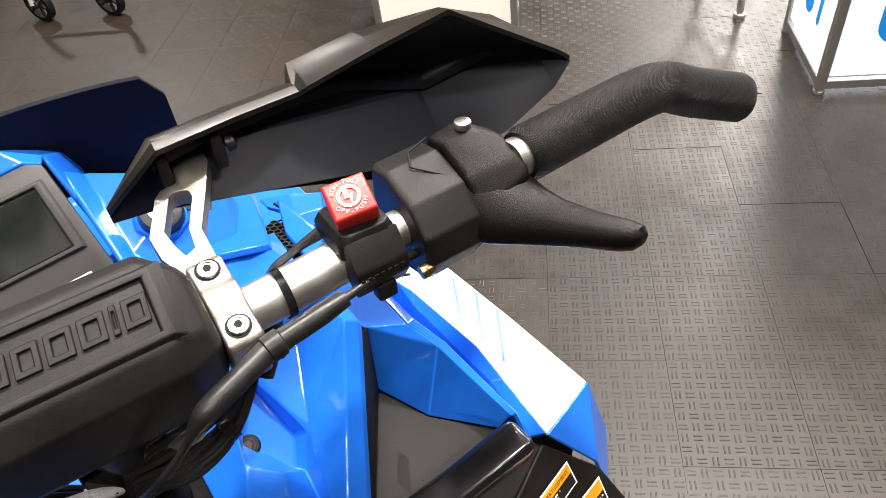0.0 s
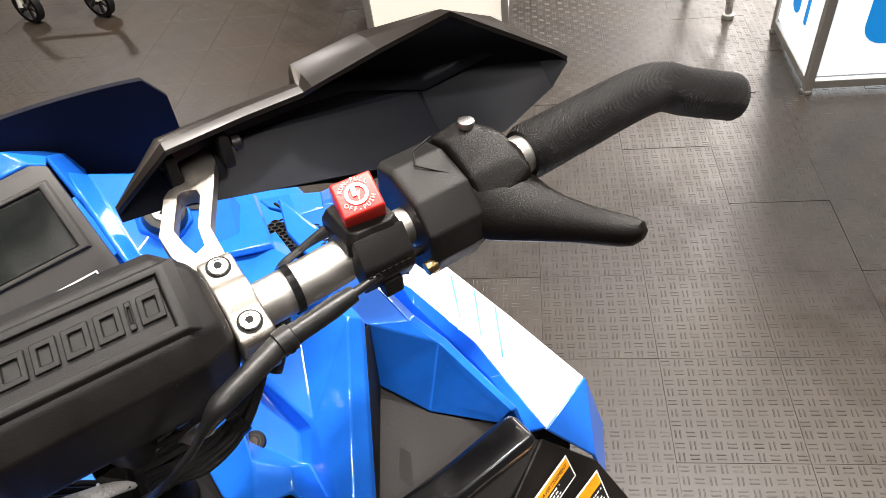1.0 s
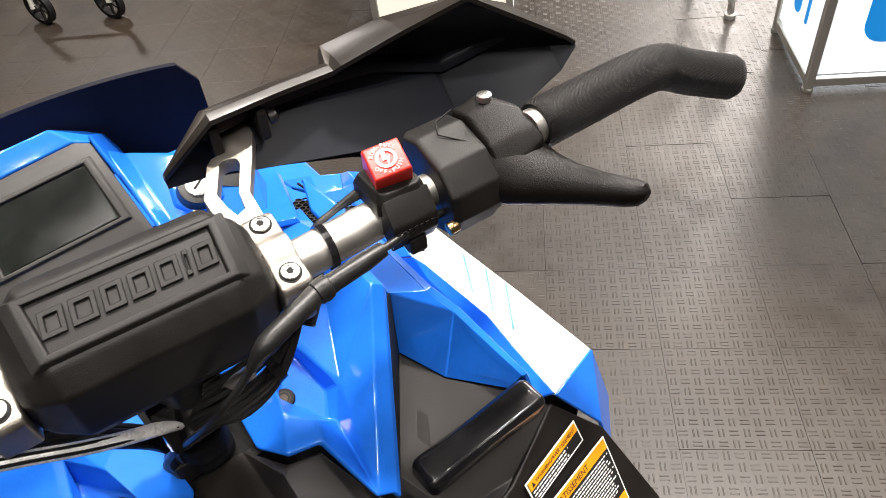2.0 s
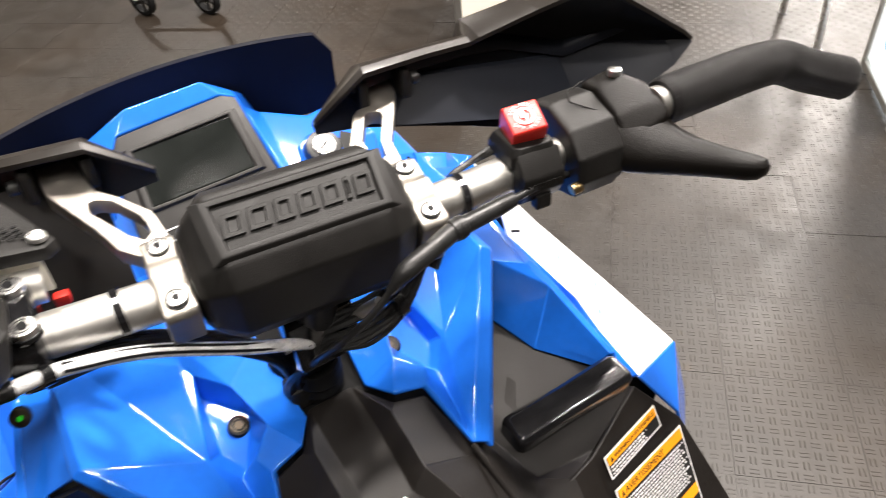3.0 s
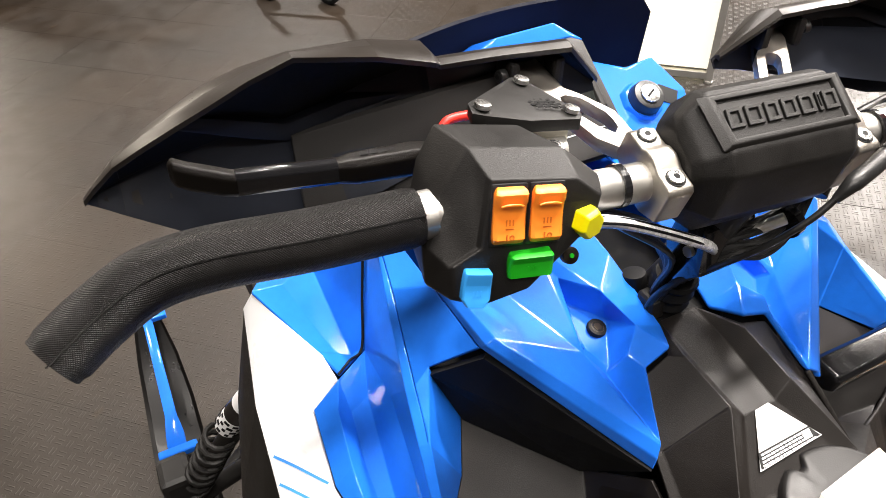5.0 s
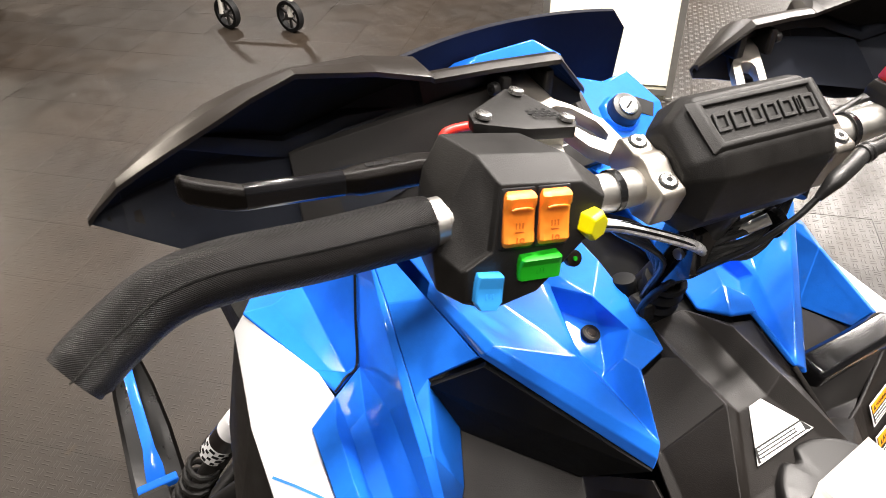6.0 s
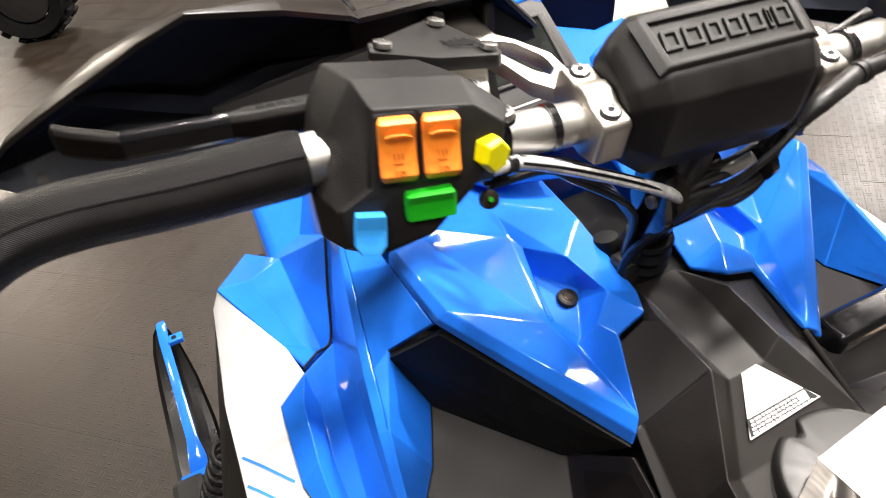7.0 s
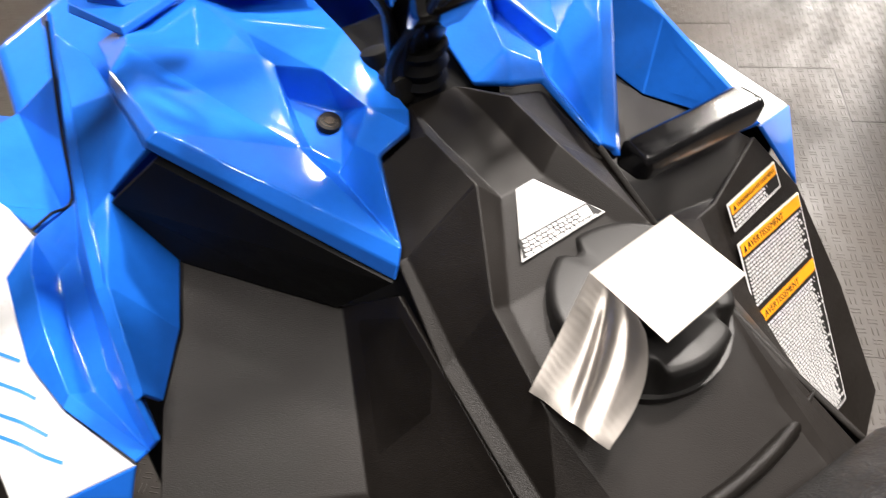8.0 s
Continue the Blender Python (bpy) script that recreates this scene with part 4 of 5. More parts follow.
gx = -0.0484
for wide in (9.4, 10.0, 8.6, 9.2, 9.2, 2.4, 9.0):
    w = wide * 0.00138
    part("emblem_block", moved(emblem(w, 0.0150, 0.16, 0.0030), Matrix.Translation((gx, -0.0077, 0))), BLACK, pad, "", FACE)
    gx += w + 0.0026

# handguards
GUARD = [  # x, rear rim (y, z), front top (y, z), inner crease (y, z), bottom (y, z)
    (0.062, (0.108, 0.026), (0.111, 0.027), (0.114, 0.020), (0.112, 0.014)), (0.100, (0.092, 0.064), (0.104, 0.066), (0.126, 0.048), (0.122, 0.003)),
    (0.150, (0.104, 0.060), (0.117, 0.061), (0.138, 0.044), (0.118, -0.010)), (0.194, (0.116, 0.054), (0.129, 0.055), (0.146, 0.040), (0.112, -0.022)),
    (0.199, (0.112, 0.058), (0.146, 0.061), (0.152, 0.040), (0.111, -0.024)), (0.255, (0.101, 0.074), (0.135, 0.073), (0.152, 0.030), (0.106, -0.038)),
    (0.312, (0.093, 0.087), (0.119, 0.078), (0.150, 0.012), (0.102, -0.044)), (0.375, (0.091, 0.054), (0.116, 0.059), (0.136, 0.008), (0.098, -0.036)), (0.425, (0.091, 0.024), (0.106, 0.026), (0.112, 0.006), (0.096, -0.012)), (0.440, (0.093, 0.013), (0.096, 0.013), (0.097, 0.010), (0.094, 0.008))]
LEFT_TIP = [  # the outer stations of the left shell, which is turned square to the rider
    (0.3095, (0.095, 0.0845), (0.122, 0.0775), (0.150, 0.010), (0.122, -0.056)), (0.340, (0.0935, 0.0737), (0.1207, 0.0718), (0.147, 0.010), (0.114, -0.054)),
    (0.367, (0.092, 0.0613), (0.119, 0.0632), (0.139, 0.010), (0.108, -0.052)), (0.388, (0.0911, 0.0520), (0.118, 0.0518), (0.131, 0.010), (0.1035, -0.043)),
    (0.410, (0.0901, 0.0420), (0.116, 0.0398), (0.122, 0.010), (0.0990, -0.0250)), (0.430, (0.0890, 0.0320), (0.112, 0.0270), (0.112, 0.009), (0.0951, -0.0085)),
    (0.444, (0.0883, 0.0200), (0.103, 0.0150), (0.101, 0.009), (0.0922, 0.0035)), (0.4515, (0.0879, 0.0125), (0.0925, 0.0115), (0.0925, 0.0105), (0.0910, 0.0092))]


def guard_x(x, sx):
    if x < 0.2:
        return x - 0.010 * min(1.0, (0.2 - x) / 0.09) if sx > 0 else x + 0.006
    return x * (0.97 if x < 0.33 else 0.948) if sx > 0 else x * (0.985 if x < 0.3 else 1.0)


for sx in (1, -1):
    rings = []
    stations = GUARD if sx > 0 else GUARD[:6] + LEFT_TIP
    for x, r, ft, fm, b in stations:
        x = guard_x(x, sx)
        bulge = 0.007 * min(1.0, max(0.0, ft[1] - fm[1]) / 0.04)
        pts = [r, ((r[0] + ft[0]) / 2, (r[1] + ft[1]) / 2 + 0.0016), ft, ((ft[0] + fm[0]) / 2 + bulge, (ft[1] + fm[1]) / 2 + 0.002), (fm[0] + 0.004, fm[1]), b]
        back = [(b[0] - 0.002, b[1] + 0.001), (fm[0], fm[1]), ((ft[0] + fm[0]) / 2, (ft[1] + fm[1]) / 2), (ft[0] - 0.003, ft[1] - 0.004), ((r[0] + ft[0]) / 2, (r[1] + ft[1]) / 2 - 0.003), (r[0] + 0.0005, r[1] - 0.004)]
        rings.append([(x * sx, y, z) for y, z in pts + back])
    bm = bmesh.new()
    loops = [[bm.verts.new(p) for p in ring] for ring in rings]
    n = len(rings[0])
    for ra, rb in zip(loops, loops[1:]):
        for i in range(n):
            f = bm.faces.new((ra[i], ra[(i + 1) % n], rb[(i + 1) % n], rb[i]))
            # inside: bluish sheen on the low wall, shade painted deep black above
            f.material_index = 1 if i == 6 else 2 if 7 <= i <= 10 else 0
    bm.faces.new(loops[0][::-1])
    bm.faces.new(loops[-1])
    bmesh.ops.recalc_face_normals(bm, faces=bm.faces)
    guard = part("handguard", soften(bm, 0.0009, 2, 12), GUARDM, sled, "glossy black angular handguard shell, shade and blue sheen coloured in inside", STEER, True, 15)
    guard.data.materials.append(INSIDE_SHEEN)
    guard.data.materials.append(DEEP)
    if sx > 0:
        rib = [[(x, y + dy, z + dz) for dy, dz in ((-0.010, -0.004), (-0.007, 0.004), (0.002, 0.009), (0.006, 0.0), (0.0, -0.008))] for x, y, z in ((0.085, 0.116, 0.046), (0.13, 0.130, 0.044), (0.20, 0.146, 0.036), (0.240, 0.150, 0.030), (0.305, 0.147, 0.008), (0.34, 0.142, 0.016), (0.378, 0.133, 0.027))]
    else:
        rib = [[(-x, y, low), (-x, y, top), (-x, y + 0.010, top + 0.002), (-x, y + 0.012, low)] for x, y, top, low in ((0.130, 0.132, 0.024, 0.016), (0.160, 0.139, 0.0185, 0.0105), (0.219, 0.142, 0.0230, 0.0145), (0.264, 0.142, 0.0245, 0.0135), (0.312, 0.142, 0.0130, -0.0020), (0.335, 0.1355, 0.0225, 0.0075), (0.356, 0.1290, 0.0315, 0.0175), (0.372, 0.1240, 0.0380, 0.0255), (0.390, 0.1180, 0.0400, 0.0345))]
    part("guard_rib", loft(rib, 0.0022), INSIDE_SHEEN, guard, "ledge moulded inside the guard", None, True, 22)
    web = []
    for x, r, ft, fm, b in (stations[1], stations[6]):
        (yt, zt), (yb, zb) = [(fm[0] + (b[0] - fm[0]) * k, fm[1] + (b[1] - fm[1]) * k) for k in (0.12, 0.80 if sx > 0 else 1.0 if x > 0.3 else 2.2)]
        yb -= 0.014 if sx > 0 else 0.034 if x < 0.3 else 0.004
        web.append([((guard_x(x, sx) - (0.006 if x > 0.3 and sx > 0 else 0)) * sx, y, z) for y, z in ((yt - 0.006, zt), (yt - 0.002, zt + 0.002), (yb - 0.002, zb), (yb - 0.006, zb + 0.001))])
    # the left face gets a paler grey for the light it reflects
    part("inner_web", loft(web, 0.0010), INSIDE_SHEEN if sx > 0 else GREY, guard, "dark inner face of the guard", None, True, 12)
    for dx in (0.092, 0.128) if sx > 0 else (0.108, 0.146):
        part("mount_tab", block(0.008, 0.026, 0.024, 0.003, (dx * sx, 0.114, 0.040)), BLACK, guard)
    screw(guard, (0.134 * sx if sx > 0 else -0.152, 0.107, 0.042), (sx, -0.2, 0.1), 0.0055, HOSE, DEEP, "mount_screw", 0.006)

# throttle block and lever
sec = lambda x, k, up: [(x, -0.006 + y * k, 0.012 + z * k + up) for y, z in ((0.036, 0.006), (0.034, 0.030), (0.016, 0.034), (-0.012, 0.026), (-0.028, 0.010), (-0.031, -0.008), (-0.022, -0.026), (0.0, -0.032), (0.024, -0.022))]
throttle = steerpart("throttle_block", loft([sec(0.196, 0.93, 0), sec(0.200, 1.0, 0), sec(0.232, 1.0, 0.001), sec(0.236, 0.96, 0.001)], 0.0045, segments=4), BLACK, "black moulded throttle housing")
throttle.data.set_sharp_from_angle(angle=radians(70))
hub = [[(0.2365, -0.006 + y * 0.97, 0.013 + z * 0.97) for y, z in ((0.036, 0.006), (0.034, 0.034), (0.016, 0.037), (-0.012, 0.026), (-0.028, 0.010), (-0.031, -0.008), (-0.022, -0.026), (0.0, -0.032), (0.024, -0.022))],
       [(0.256, -0.009 + y * 0.92, 0.022 + z * 0.92) for y, z in ((0.034, 0.006), (0.032, 0.036), (0.016, 0.038), (-0.014, 0.024), (-0.030, 0.010), (-0.032, -0.006), (-0.020, -0.022), (0.0, -0.026), (0.022, -0.018))],
       [(0.272, -0.014 + y * 0.74, 0.032 + z * 0.74) for y, z in ((0.030, 0.004), (0.024, 0.022), (0.010, 0.026), (-0.014, 0.022), (-0.030, 0.012), (-0.030, -0.004), (-0.018, -0.020), (0.0, -0.026), (0.022, -0.018))]]
part("throttle_hub", loft(hub, 0.0055, segments=4), GRAIN, throttle, "", None, True, 60)
part("cover_rib", tube([(0.212, 0.004, 0.0465), (0.218, 0.016, 0.0478), (0.234, 0.020, 0.050)], 0.0006, 6, smooth_path=False), BLACK, throttle)
part("cover_rib", tube([(0.212, 0.004, 0.0465), (0.232, -0.012, 0.0395)], 0.0006, 6, smooth_path=False), BLACK, throttle)
part("pivot_screw", disc(0.0054, 0.005, 20, 0.001, (0.254, 0.009, 0.0545)), CHROME, throttle, "bright pivot screw", None, True)
lever_rings = []
for x, y, z, w, h in ((0.247, 0.008, 0.020, 0.0230, 0.0200), (0.250, -0.008, 0.019, 0.0290, 0.0225), (0.2525, -0.022, 0.018, 0.0290, 0.0190), (0.2560, -0.034, 0.0165, 0.0255, 0.0150), (0.2615, -0.047, 0.0165, 0.0205, 0.0130), (0.268, -0.062, 0.018, 0.0160, 0.0115), (0.278, -0.082, 0.021, 0.0120, 0.0105), (0.288, -0.101, 0.024, 0.0098, 0.0095), (0.291, -0.107, 0.025, 0.0080, 0.0078), (0.2925, -0.110, 0.0255, 0.004, 0.004)):
    across = Vector((0.045, 0.010, 0.026)).normalized()
    along = Vector((0.45, -0.88, 0.12)).normalized()
    top_ = across.cross(along).normalized()
    lever_rings.append([Vector((x, y, z)) + across * w * math.cos(t_) + top_ * h * math.sin(t_) for t_ in (2 * math.pi * k / 18 for k in range(18))])
part("throttle_lever", loft(lever_rings), GRAIN, throttle, "grained black thumb throttle lever", None, True)
part("cable_elbow", disc(0.0045, 0.008, 12, 0.001), BRASS, throttle, "brass cable fitting", basis((0.199, -0.033, 0.0), (0, 1, 0), (-1, -0.1, -0.1)), True)

# kill switch
kill = steerpart("kill_switch", loft([[(0.168 + (x - 0.168) * k, -0.003 + (y + 0.003) * k, z) for x, y in ((0.150, 0.016), (0.156, 0.018), (0.181, 0.015), (0.186, 0.010), (0.186, -0.018), (0.181, -0.022), (0.155, -0.021), (0.150, -0.016))] for z, k in ((0.020, 1.0), (0.030, 1.0), (0.037, 0.84))], 0.0014, segments=3), BLACK, "black stop switch housing strapped to the bar")
part("strap", loft([[(x, y, z) for y, z in ((-0.020, 0.034), (-0.031, 0.018), (-0.031, 0.006), (-0.024, -0.006), (-0.014, 0.004), (-0.014, 0.026))] for x in (0.152, 0.186)], 0.002), BLACK, kill, "", None, True)
part("latch", block(0.013, 0.009, 0.012, 0.002, (0.170, -0.026, -0.005)), BLACK, kill)
KB = basis((0.1675, -0.003, 0.0465), (1, -0.2, 0.12), (0.0, -0.42, 0.9))
part("stop_button", loft([[(x * k, y * k, z) for x, y in ((-0.0128, -0.0122), (0.0128, -0.0122), (0.0128, 0.0122), (-0.0128, 0.0122))] for z, k in ((-0.014, 1.0), (0.006, 1.0), (0.0080, 0.94))], 0.002, segments=3), RED, kill, "red square stop button with white ring mark", KB, True)
part("ring_mark", ring_bm(0.0070, 0.0050, 0.0005, 24), INK, kill, "", KB @ pose(0, 0, 0.0085))
part("bolt_mark", loft([[(x, y, z) for x, y in ((-0.0010, 0.0048), (0.0022, 0.0052), (0.0004, 0.0010), (0.0030, 0.0006), (-0.0014, -0.0052), (-0.0002, -0.0010), (-0.0028, -0.0004))] for z in (0.0085, 0.0090)]), INK, kill, "white lightning bolt mark", KB @ pose(0, 0, 0, 0, 0, 15))
for words, first, step in (("RUN-PULL", 152, -16.5), ("OFF-PUSH", 212, 16.5)):
    for k, letter in enumerate(words):
        a = radians(first + step * k)
        up_turn = math.degrees(a) - 90 if step < 0 else math.degrees(a) + 90
        r = 0.0083 if step < 0 else 0.0109
        lettering(letter, 0.0038, INK, KB @ pose(r * math.cos(a), r * math.sin(a), 0.0088, 0, 0, up_turn), kill, "letter", 0.0001, "CENTER")
for k in range(7):
    part("maker_bar", block(0.0026, 0.0004, 0.0048, 0, (0.155 + 0.0043 * k, -0.0318, 0.0115)), BLACK, kill)
cable = bodypart("throttle_cable", tube([(0.199, -0.036, 1.213), (0.170, -0.042, 1.221), (0.138, -0.046, 1.2235)], 0.0028, 10), HOSE, "black throttle cable with rubber sleeves", smooth=True)
part("sleeve", tube([(0.142, -0.046, 1.2236), (0.122, -0.047, 1.2238), (0.100, -0.0475, 1.2236)], lambda f: 0.0052 + 0.0012 * min(1, f * 3), 14), HOSE, cable, "", None, True)
part("sleeve_joint", tube([(0.103, -0.0475, 1.2237), (0.096, -0.0477, 1.2236), (0.088, -0.048, 1.2230)], lambda f: 0.0080 if 0.2 < f < 0.8 else 0.0066, 14), HOSE, cable, "", None, True)
part("sleeve_tail", tube([(0.090, -0.048, 1.2232), (0.071, -0.0535, 1.2225), (0.049, -0.0575, 1.2190), (0.036, -0.057, 1.2080)], lambda f: 0.0068 if f < 0.70 else 0.0068 - 0.012 * (f - 0.70), 14), HOSE, cable, "", None, True)
part("inner_cable", tube([(0.038, -0.057, 1.2100), (0.022, -0.053, 1.192), (0.000, -0.040, 1.166), (-0.014, -0.018, 1.137), (-0.020, 0.018, 1.09)], 0.0026, 10), HOSE, cable, "", None, True)
for f in (0.36, 0.42, 0.48):
    part("sleeve_rib", tube([Vector((0.103, -0.0475, 1.2237)).lerp(Vector((0.088, -0.048, 1.2230)), f + 0.06), Vector((0.103, -0.0475, 1.2237)).lerp(Vector((0.088, -0.048, 1.2230)), f + 0.09)], 0.0084, 14, smooth_path=False), HOSE, cable, "", None, True)
for k in range(3):
    steerpart("switch_wire", tube([(0.155, 0.014 - 0.003 * k, 0.024), (0.134, 0.015 + 0.002 * k, 0.015 - 0.002 * k), (0.115, 0.014 + 0.002 * k, 0.006 - 0.003 * k), (0.108, 0.004, -0.017), (0.100, -0.010, -0.030)], 0.0024, 8), HOSE)

# switch block on the other grip
SW = basis((-0.2185, -0.060, 0.0455), (1, -0.10, -0.10), (-0.08, -0.96, 0.27))
face = [(-0.025, 0.023), (0.028, 0.021), (0.045, 0.010), (0.042, -0.008), (0.014, -0.036), (0.004, -0.046), (-0.024, -0.054), (-0.043, -0.048), (-0.045, -0.028), (-0.028, -0.018)]
mid = [(-0.030, 0.034), (0.027, 0.032), (0.053, 0.014), (0.048, -0.010), (0.018, -0.040), (0.004, -0.050), (-0.026, -0.058), (-0.052, -0.046), (-0.055, -0.020), (-0.046, 0.006)]
rear = [(-0.040, 0.040), (0.012, 0.038), (0.049, 0.018), (0.045, -0.010), (0.018, -0.036), (0.002, -0.044), (-0.026, -0.048), (-0.050, -0.038), (-0.056, -0.014), (-0.050, 0.020)]
switch = part("switch_block", loft([[(x * 0.95, y * 0.95, 0.002) for x, y in face], [(x, y, -0.001) for x, y in face], [(x, y, -0.020) for x, y in mid], [(x, y, -0.052) for x, y in rear], [(x * 0.9, y * 0.85, -0.066) for x, y in rear]], 0.003, segments=3),
              BLACK, sled, "black moulded switch housing with coloured rockers", STEER @ SW, True)


def rocker(name, x, y, w, h, material, label, m=None):
    """A dished rocker cap with rounded corners and a lip near its upper end."""
    prof = [(-0.5, 0.002, 0.80), (-0.46, 0.0045, 0.93), (-0.38, 0.0062, 1.0), (-0.2, 0.0048, 1.0), (0.05, 0.0040, 1.0), (0.20, 0.0046, 1.0), (0.26, 0.0064, 1.0), (0.40, 0.0070, 1.0), (0.46, 0.0052, 0.93), (0.5, 0.002, 0.80)]
    bm = loft([[(-w / 2 * k, v * h, -0.004), (-w / 2 * k, v * h, z * 0.75), (-w * 0.40 * k, v * h, z), (-w * 0.2 * k, v * h, z - 0.0004), (w * 0.2 * k, v * h, z - 0.0004), (w * 0.40 * k, v * h, z), (w / 2 * k, v * h, z * 0.75), (w / 2 * k, v * h, -0.004)] for v, z, k in prof])
    return part(name, bm, material, switch, label, pose(x, y, 0.002) @ (m or Matrix()), True)


def flat_cap(name, x, y, w, h, material, label, m=None, foot=0.92):
    """A gently hollowed cap with a raised upper edge and slanted sides."""
    prof = [(-0.5, 0.001, foot), (-0.46, 0.0050, min(0.98, foot + 0.05)), (-0.26, 0.0044, 1.0), (0.12, 0.0046, 1.0), (0.36, 0.0066, 0.96), (0.44, 0.0072, 0.92), (0.5, 0.001, 0.86)]
    bm = loft([[(-w / 2 * k, v * h, -0.006), (-w / 2 * k, v * h, z * 0.7), (-w * 0.44 * k, v * h, z), (w * 0.44 * k, v * h, z), (w / 2 * k, v * h, z * 0.7), (w / 2 * k, v * h, -0.006)] for v, z, k in prof], 0.0005)
    cap_ = part(name, bm, material, switch, label, pose(x, y, 0.002) @ (m or Matrix()), True)
    for k in (-1, 0, 1):
        part("symbol_bar", block(0.0006, 0.0030, 0.0003, 0, (0.002 * k, -0.1 * h, 0.0047)), material, cap_)
    return cap_


for x in (-0.0131, 0.0091):
    part("rocker_frame", block(0.0214, 0.0362, 0.004, 0.002, (x, 0.0015, 0.0015)), SATIN, switch)
    rocker("orange_rocker", x, 0.0015, 0.0187, 0.0328, ORANGE, "orange heater rocker")
    for k in range(3):
        part("symbol_bar", block(0.0007, 0.004, 0.0003, 0, (x - 0.002 + 0.002 * k, -0.002, 0.0061)), ETCH, switch)
    part("symbol_bar", block(0.005, 0.0007, 0.0003, 0, (x, -0.0052, 0.0066)), ETCH, switch)
    part("symbol_ring", moved(ring_bm(0.0016, 0.0010, 0.0004, 12), Matrix.Translation((x + 0.0012, -0.0098, 0.0074))), ETCH, switch)
    part("symbol_bar", block(0.0007, 0.004, 0.0003, 0, (x - 0.0018, -0.0098, 0.0077)), ETCH, switch)
    part("rocker_lip", tube([(x - 0.0062, 0.0082, 0.0083), (x - 0.0030, 0.0092, 0.0090), (x + 0.0030, 0.0092, 0.0090), (x + 0.0062, 0.0082, 0.0083)], 0.0007, 6), ORANGE, switch, "", None, True)
flat_cap("green_rocker", 0.0022, -0.0275, 0.0268, 0.0158, GREEN, "green mode rocker", pose(0, 0, 0, 8, -4, 3))
flat_cap("blue_rocker", -0.0300, -0.0395, 0.0164, 0.0222, SKYBLUE, "light blue dimmer rocker", pose(0, 0, 0.002, -6, -4, -4), 0.56)
part("yellow_button", loft([[(0.0090 * k * math.cos(radians(60 * j + 20)), 0.0100 * k * math.sin(radians(60 * j + 20)), z) for j in range(6)] for z, k in ((-0.01, 1), (0.005, 1), (0.008, 0.82))], 0.0008), YELLOW, switch, "yellow six-sided button", pose(0.0350, -0.0055, 0.001, 10, 20, 0))
PLUG = basis((-0.178, -0.045, -0.006), (1, 0, 0), (0.1, -0.85, 0.5))
plug = part("plug", disc(0.0056, 0.006, 18, 0.001), DARKBRASS, sled, "round brass plug with a green dot", STEER @ PLUG, True)
part("dot", disc(0.0015, 0.001, 12), GREEN, plug, "", pose(0, 0, 0.0058))

# brake master cylinder, lever
RES = STEER @ Matrix.Translation((0, 0, 0.004))
reservoir = steerpart("brake_reservoir", loft([[(x, y, z) for x, y, z in ((-0.205, 0.020, zt), (-0.145, 0.022, zt - 0.012), (-0.150, 0.048, zt - 0.006), (-0.166, 0.060, zt - 0.003), (-0.192, 0.040, zt + 0.001))] for zt in (0.056, 0.024)], 0.002), RESERVOIR, "milky plastic brake fluid reservoir under a black lid")
reservoir.matrix_basis = RES
lid = loft([[(x, y, z + dz) for x, y, z in ((-0.219, 0.018, 0.064), (-0.212, 0.013, 0.064), (-0.180, 0.014, 0.054), (-0.140, 0.018, 0.046), (-0.134, 0.026, 0.045), (-0.158, 0.066, 0.055), (-0.168, 0.069, 0.057), (-0.180, 0.058, 0.060), (-0.217, 0.030, 0.065))] for dz in (0.0, -0.009)], 0.0015)
part("reservoir_lid", lid, BLACK, reservoir, "black three-cornered reservoir lid", None, True)
for p in ((-0.210, 0.0235, 0.0635), (-0.143, 0.0265, 0.0475), (-0.164, 0.0605, 0.0560)):
    part("lid_screw", disc(0.0055, 0.0035, 18, 0.001), CHROME, reservoir, "", basis(p, (1, 0, -0.2), (0.15, 0, 1)), True)
for i in range(4):
    for j in range(4):
        part("print_bar", block(0.0045, 0.0022, 0.0003, 0, (-0.166 + 0.0058 * i - 0.002 * j, 0.028 + 0.0040 * j, 0.0546 - 0.0011 * i)), DEEP, reservoir, "", None)
part("fluid_label", block(0.013, 0.0012, 0.010, 0.0003, (-0.178, 0.0195, 0.034)), YELLOW, reservoir, "small yellow label")
part("master_body", tube([(-0.225, 0.022, 0.030), (-0.150, 0.024, 0.020)], 0.013, 16), ALU, reservoir, "", None, True)
bclamp = steerpart("brake_clamp", loft([[(x, y, z) for y, z in ((-0.034, -0.006), (-0.037, 0.024), (-0.032, 0.0315), (-0.010, 0.032), (0.006, 0.036), (0.020, 0.033), (0.020, -0.004))] for x in (-0.176, -0.156)], 0.004), GLOSS, "black brake perch clamp")
part("bolt_seat", disc(0.0090, 0.004, 20, 0.0015, (-0.160, -0.0270, 0.0300)), GLOSS, bclamp, "", None, True)
for x, y, z in ((-0.164, 0.009, 0.0352), (-0.160, -0.0270, 0.0330)):
    screw(bclamp, (x, y, z), (0, -0.1, 1), 0.0080, CHROME, DEEP, "perch_bolt", 0.005)


def lever_ring(x, y, z, w, h):
    return [(x, y + w * a, z + h * b) for a, b in ((-1, -0.6), (-1, 0.55), (-0.6, 1), (0.6, 1), (1, 0.6), (1, -0.6), (0.6, -1), (-0.6, -1))]


